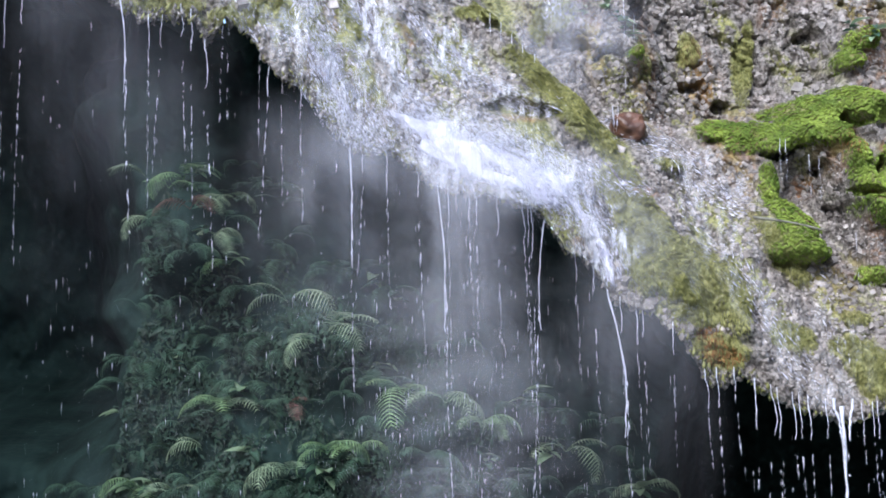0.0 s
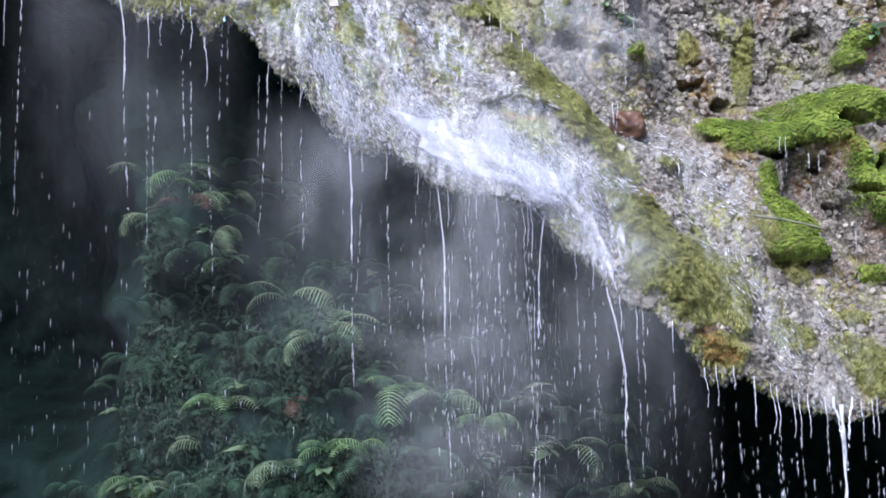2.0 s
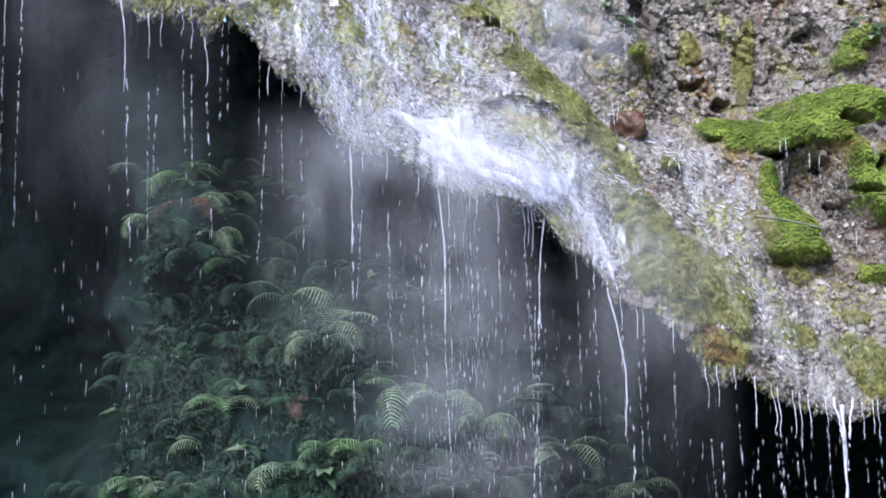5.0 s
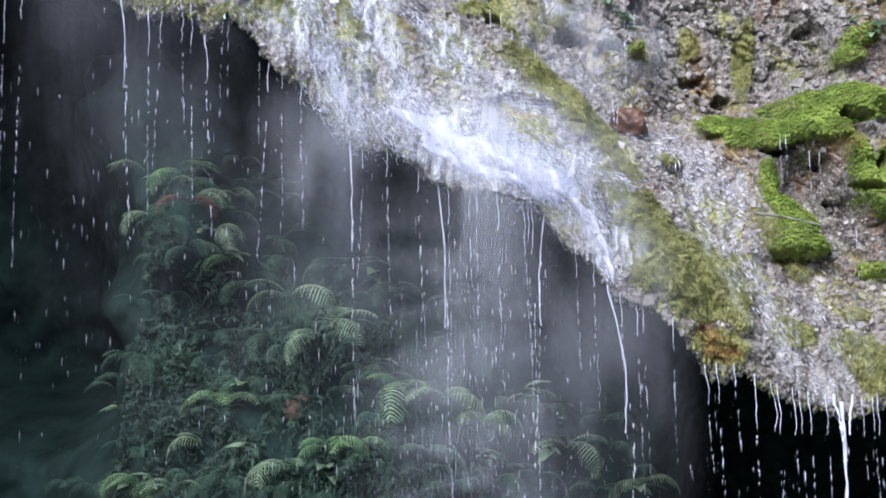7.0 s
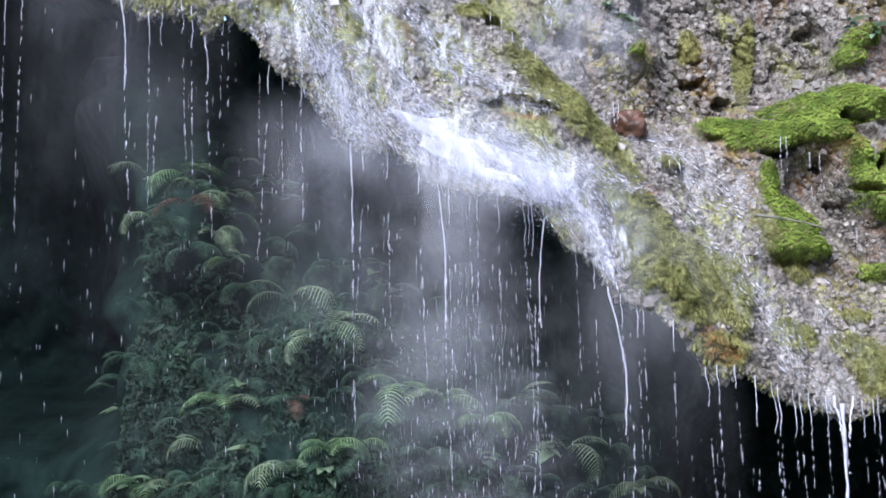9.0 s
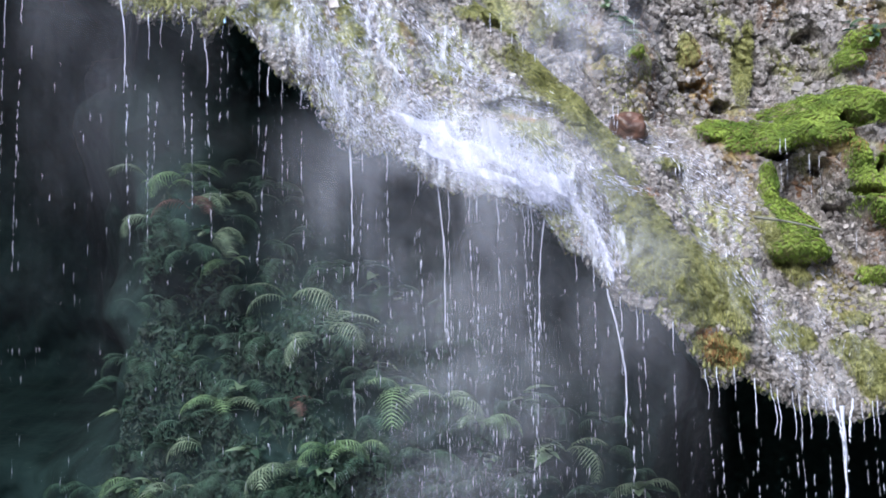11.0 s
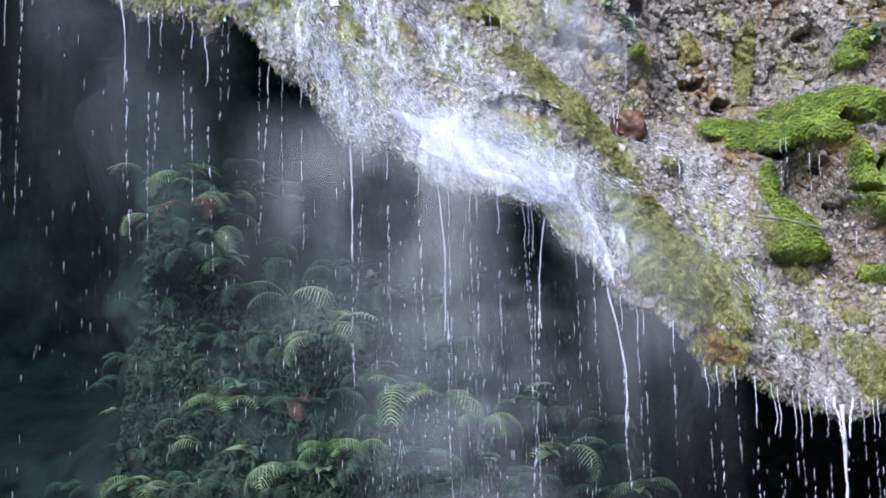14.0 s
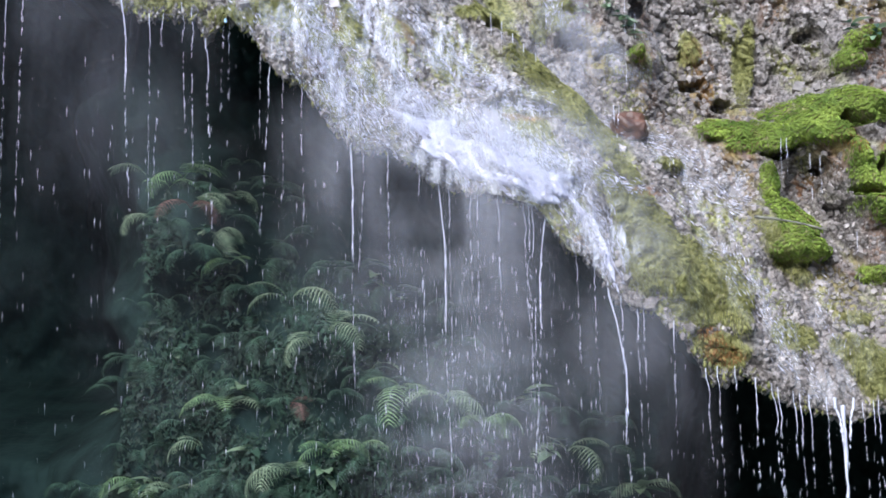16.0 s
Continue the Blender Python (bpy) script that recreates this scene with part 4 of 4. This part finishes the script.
FERNS_LOW = [(-0.87, 0.78, 0.88, "fresh", FAN), (-0.66, 0.80, 0.88, "fresh", BOTH), (-1.20, 0.60, 0.96, "pale", (-70, -40, 20)), (-1.10, 0.48, 0.80, "green", FAN), (1.00, 0.74, 1.15, "pale", (-85, -50, 50, 85)),
             (1.66, 0.38, 0.88, "pale", BOTH), (-2.90, 0.40, 0.80, "green", FAN), (-2.48, 0.44, 0.88, "fresh", FAN), (-2.22, 0.74, 0.72, "green", BOTH), (-1.93, 0.76, 0.80, "pale", WEST),
             (-0.60, 0.63, 0.88, "green", FAN), (-0.11, 0.75, 0.88, "green", FAN), (-1.72, 0.46, 0.88, "green", FAN), (1.26, 0.36, 0.80, "green", FAN), (0.43, 0.50, 0.96, "green", FAN),
             (0.75, 0.48, 0.80, "green", BOTH), (-2.15, 0.42, 0.80, "pale", BOTH), (-3.20, 0.36, 0.72, "green", FAN), (0.05, 0.45, 0.80, "green", FAN)]
for row in FERNS_HIGH + FERNS_MID + FERNS_LOW:
    fern(*row)


for i in range(60):
    z = float(rng.uniform(0.4, 3.0))
    x = float(rng.uniform(np.interp(z, [0.4, 2.4, 3.0], [-2.9, -2.5, -2.2]), np.interp(z, [0.4, 1.4, 2.15, 3.0], [1.8, 1.0, -0.3, -1.4])))
    fern(x, z, float(rng.uniform(0.5, 0.9)), "green", ((-80, 50), (-45, 20, 85), (-85, -30), (80, 35))[i % 4])


def leaf_mesh(length, width, mat):
    """One broad pointed leaf along y, folded at its midrib and curved down to the tip."""
    v, f = [], []
    for i in range(9):
        k = i / 8
        w = width * math.sin(math.pi * min(1, 0.06 + 0.94 * k)) ** 0.7 * (1 - 0.35 * k) * (1 + 0.06 * (-1) ** i)
        y, z = length * k, -0.45 * length * k * k
        v += [(-w / 2, y, z + 0.16 * w), (0, y, z), (w / 2, y, z + 0.16 * w)]
        if i:
            f += [(3 * i - 3, 3 * i - 2, 3 * i + 1, 3 * i), (3 * i - 2, 3 * i - 1, 3 * i + 2, 3 * i + 1)]
    return mesh_of("leaf", v, f, mat)


LEAVES = [leaf_mesh(0.20, 0.11, PALE), leaf_mesh(0.16, 0.08, LEAF), leaf_mesh(0.13, 0.075, PALE)]


def leafy_plant(x, z, size, count, on_rock=False):
    root = new("leafy_plant")
    root.location = (x, float(face_y(np.array(x), np.array(z)) if on_rock else cave_y(np.array(x), np.array(z)) - 0.06), z)
    tagged(root, "small leafy plant rooted in the porous lime rock" if on_rock else "low plant with broad pale green wet leaves", "plant", "leafy plants on the bank")
    for i in range(count):
        ob = part("leaf", LEAVES[int(rng.integers(0, 3))], root)
        s = size * rng.uniform(0.7, 1.2)
        ob.matrix_local = pose(0, -0.02, rng.uniform(-0.04, 0.06), rng.uniform(-10, 40), rng.uniform(-20, 20), 180 + rng.uniform(-85, 85)) @ Matrix.Diagonal((s, s, s, 1))
    SWAY.append((root, rng.uniform(0, 6.28), rng.uniform(0.8, 1.7), rng.uniform(1.5, 4.0)))


for x, z, size, count in [(1.64, 0.39, 1.2, 5), (-2.50, 0.45, 1.1, 5), (-2.34, 0.44, 1.2, 4), (-0.46, 1.47, 0.8, 2), (-2.02, 2.98, 1.0, 4), (-0.91, 0.64, 1.2, 6),
                          (-0.69, 0.77, 1.1, 5), (-1.69, 2.83, 0.9, 4), (-1.73, 2.28, 0.8, 4), (-1.87, 2.51, 0.9, 4), (0.87, 0.76, 1.0, 4), (-1.50, 0.79, 0.9, 4), (-1.61, 1.25, 1.1, 4),
                          (-0.38, 2.00, 1.0, 4), (-0.56, 2.14, 0.9, 4), (0.65, 1.18, 1.1, 5), (0.33, 0.70, 1.0, 5), (-2.96, 1.02, 0.9, 3), (-2.20, 1.47, 0.8, 4)]:
    leafy_plant(x, z, size, count)
for x, z, size, count in [(1.40, 4.20, 0.7, 7), (1.47, 4.08, 0.6, 6), (1.30, 4.30, 0.6, 6), (3.08, 3.98, 0.8, 6), (3.18, 3.90, 0.7, 6), (1.15, 4.32, 0.5, 5)]:
    leafy_plant(x, z, size, count, True)


def undergrowth(count):
    x = rng.uniform(-3.1, 1.7, count)
    z = rng.uniform(0.2, 3.1, count)
    dense = bank_cover(x, z) * (0.5 + 1.5 * rough(x * 2.6, 0, z * 2.6, 3, 53))
    dense = dense * (0.55 + 0.45 * smooth(0.5 - x, 0, 0.8)) + 0.42 * np.exp(-((x + 2.15) / 0.45) ** 2 - ((z - 2.55) / 0.45) ** 2) * (0.6 + 1.5 * rough(x * 4, 0, z * 4, 3, 57))
    keep = dense > rng.uniform(0.38, 0.78, count)
    x, z = x[keep], z[keep]
    n = len(x)
    spots = np.stack([x, cave_y(x, z) - rng.uniform(0.0, 0.16, n), z], 1)
    out = np.stack([rng.normal(0, 0.5, n), -np.ones(n), rng.normal(0.5, 0.4, n)], 1)
    out /= np.linalg.norm(out, axis=1)[:, None]
    way = np.stack([rng.normal(0, 0.8, n), -0.4 * np.ones(n), rng.normal(-0.7, 0.4, n)], 1)
    size = 0.4 + rng.gamma(1.5, 0.4, n)
    ax = lying(out, way, 0.034 * size, 0.016 * size, 0.012 * size)
    leaf_v = [(0, 0, -0.5), (0.5, 0.25, 0.0), (0.28, 0.2, 0.35), (0, -0.15, 0.75), (-0.28, 0.2, 0.35), (-0.5, 0.25, 0.0), (0, 0, 0.1)]
    leaf_f = [(0, 1, 6), (1, 2, 6), (2, 3, 6), (3, 4, 6), (4, 5, 6), (5, 0, 6)]
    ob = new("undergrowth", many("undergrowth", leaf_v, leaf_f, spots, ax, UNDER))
    tagged(ob, "wet leaves covering the bank, their green darkened as if shaded", "undergrowth", kind="stuff")


undergrowth(70000)


# ---- moving things ----
def motions():
    last = frame(16.0)
    for root, phase, pace, swing in SWAY:
        place = Matrix.Translation(root.location)
        walk(root, [(t, place @ pose(0, 0, 0, swing * math.sin(pace * 3 * t + phase), 0.7 * swing * math.sin(pace * 4.3 * t + 2 * phase), swing * math.sin(pace * 2.1 * t))) for t in np.arange(0, 16.01, 0.25)])
    for ob, home, seed in DRIFT:
        walk(ob, [(t, Matrix.Translation(home + Vector((0.13 * math.sin(1.3 * t + seed), 0.03 * math.sin(0.9 * t), 0.09 * math.sin(2.1 * t + 2 * seed)))) @ pose(0, 0, 0, 0, 4 * math.sin(1.1 * t + seed), 6 * math.sin(0.7 * t + seed))) for t in np.arange(0, 16.01, 0.25)])
    for ob, start, fall, frames, offset, accelerate in MOVES:
        rows = []
        k = -(offset % frames)
        while 1 + k <= last:
            for step in ((0, 0.25, 0.5, 0.75, 1) if accelerate else (0, 0.1, 0.5, 0.9, 1) if frames > 25 else (0, 1)):
                f = k + step * (frames - 1)
                f = round(f)
                s = (f - k) / (frames - 1)
                s = 0.35 * s + 0.65 * s * s if accelerate else s
                if 0 <= f <= last - 1:
                    rows.append((f, s))
            k += frames
        first = (offset % frames) / (frames - 1)
        if not rows or rows[0][0] > 0:
            rows.insert(0, (0, min(first, 1.0)))
        if rows[-1][0] < last - 1:
            rows.append((last - 1, rows[-1][1]))
        walk(ob, [(f / FPS, Matrix.Translation(start + fall * s)) for f, s in rows])


motions()
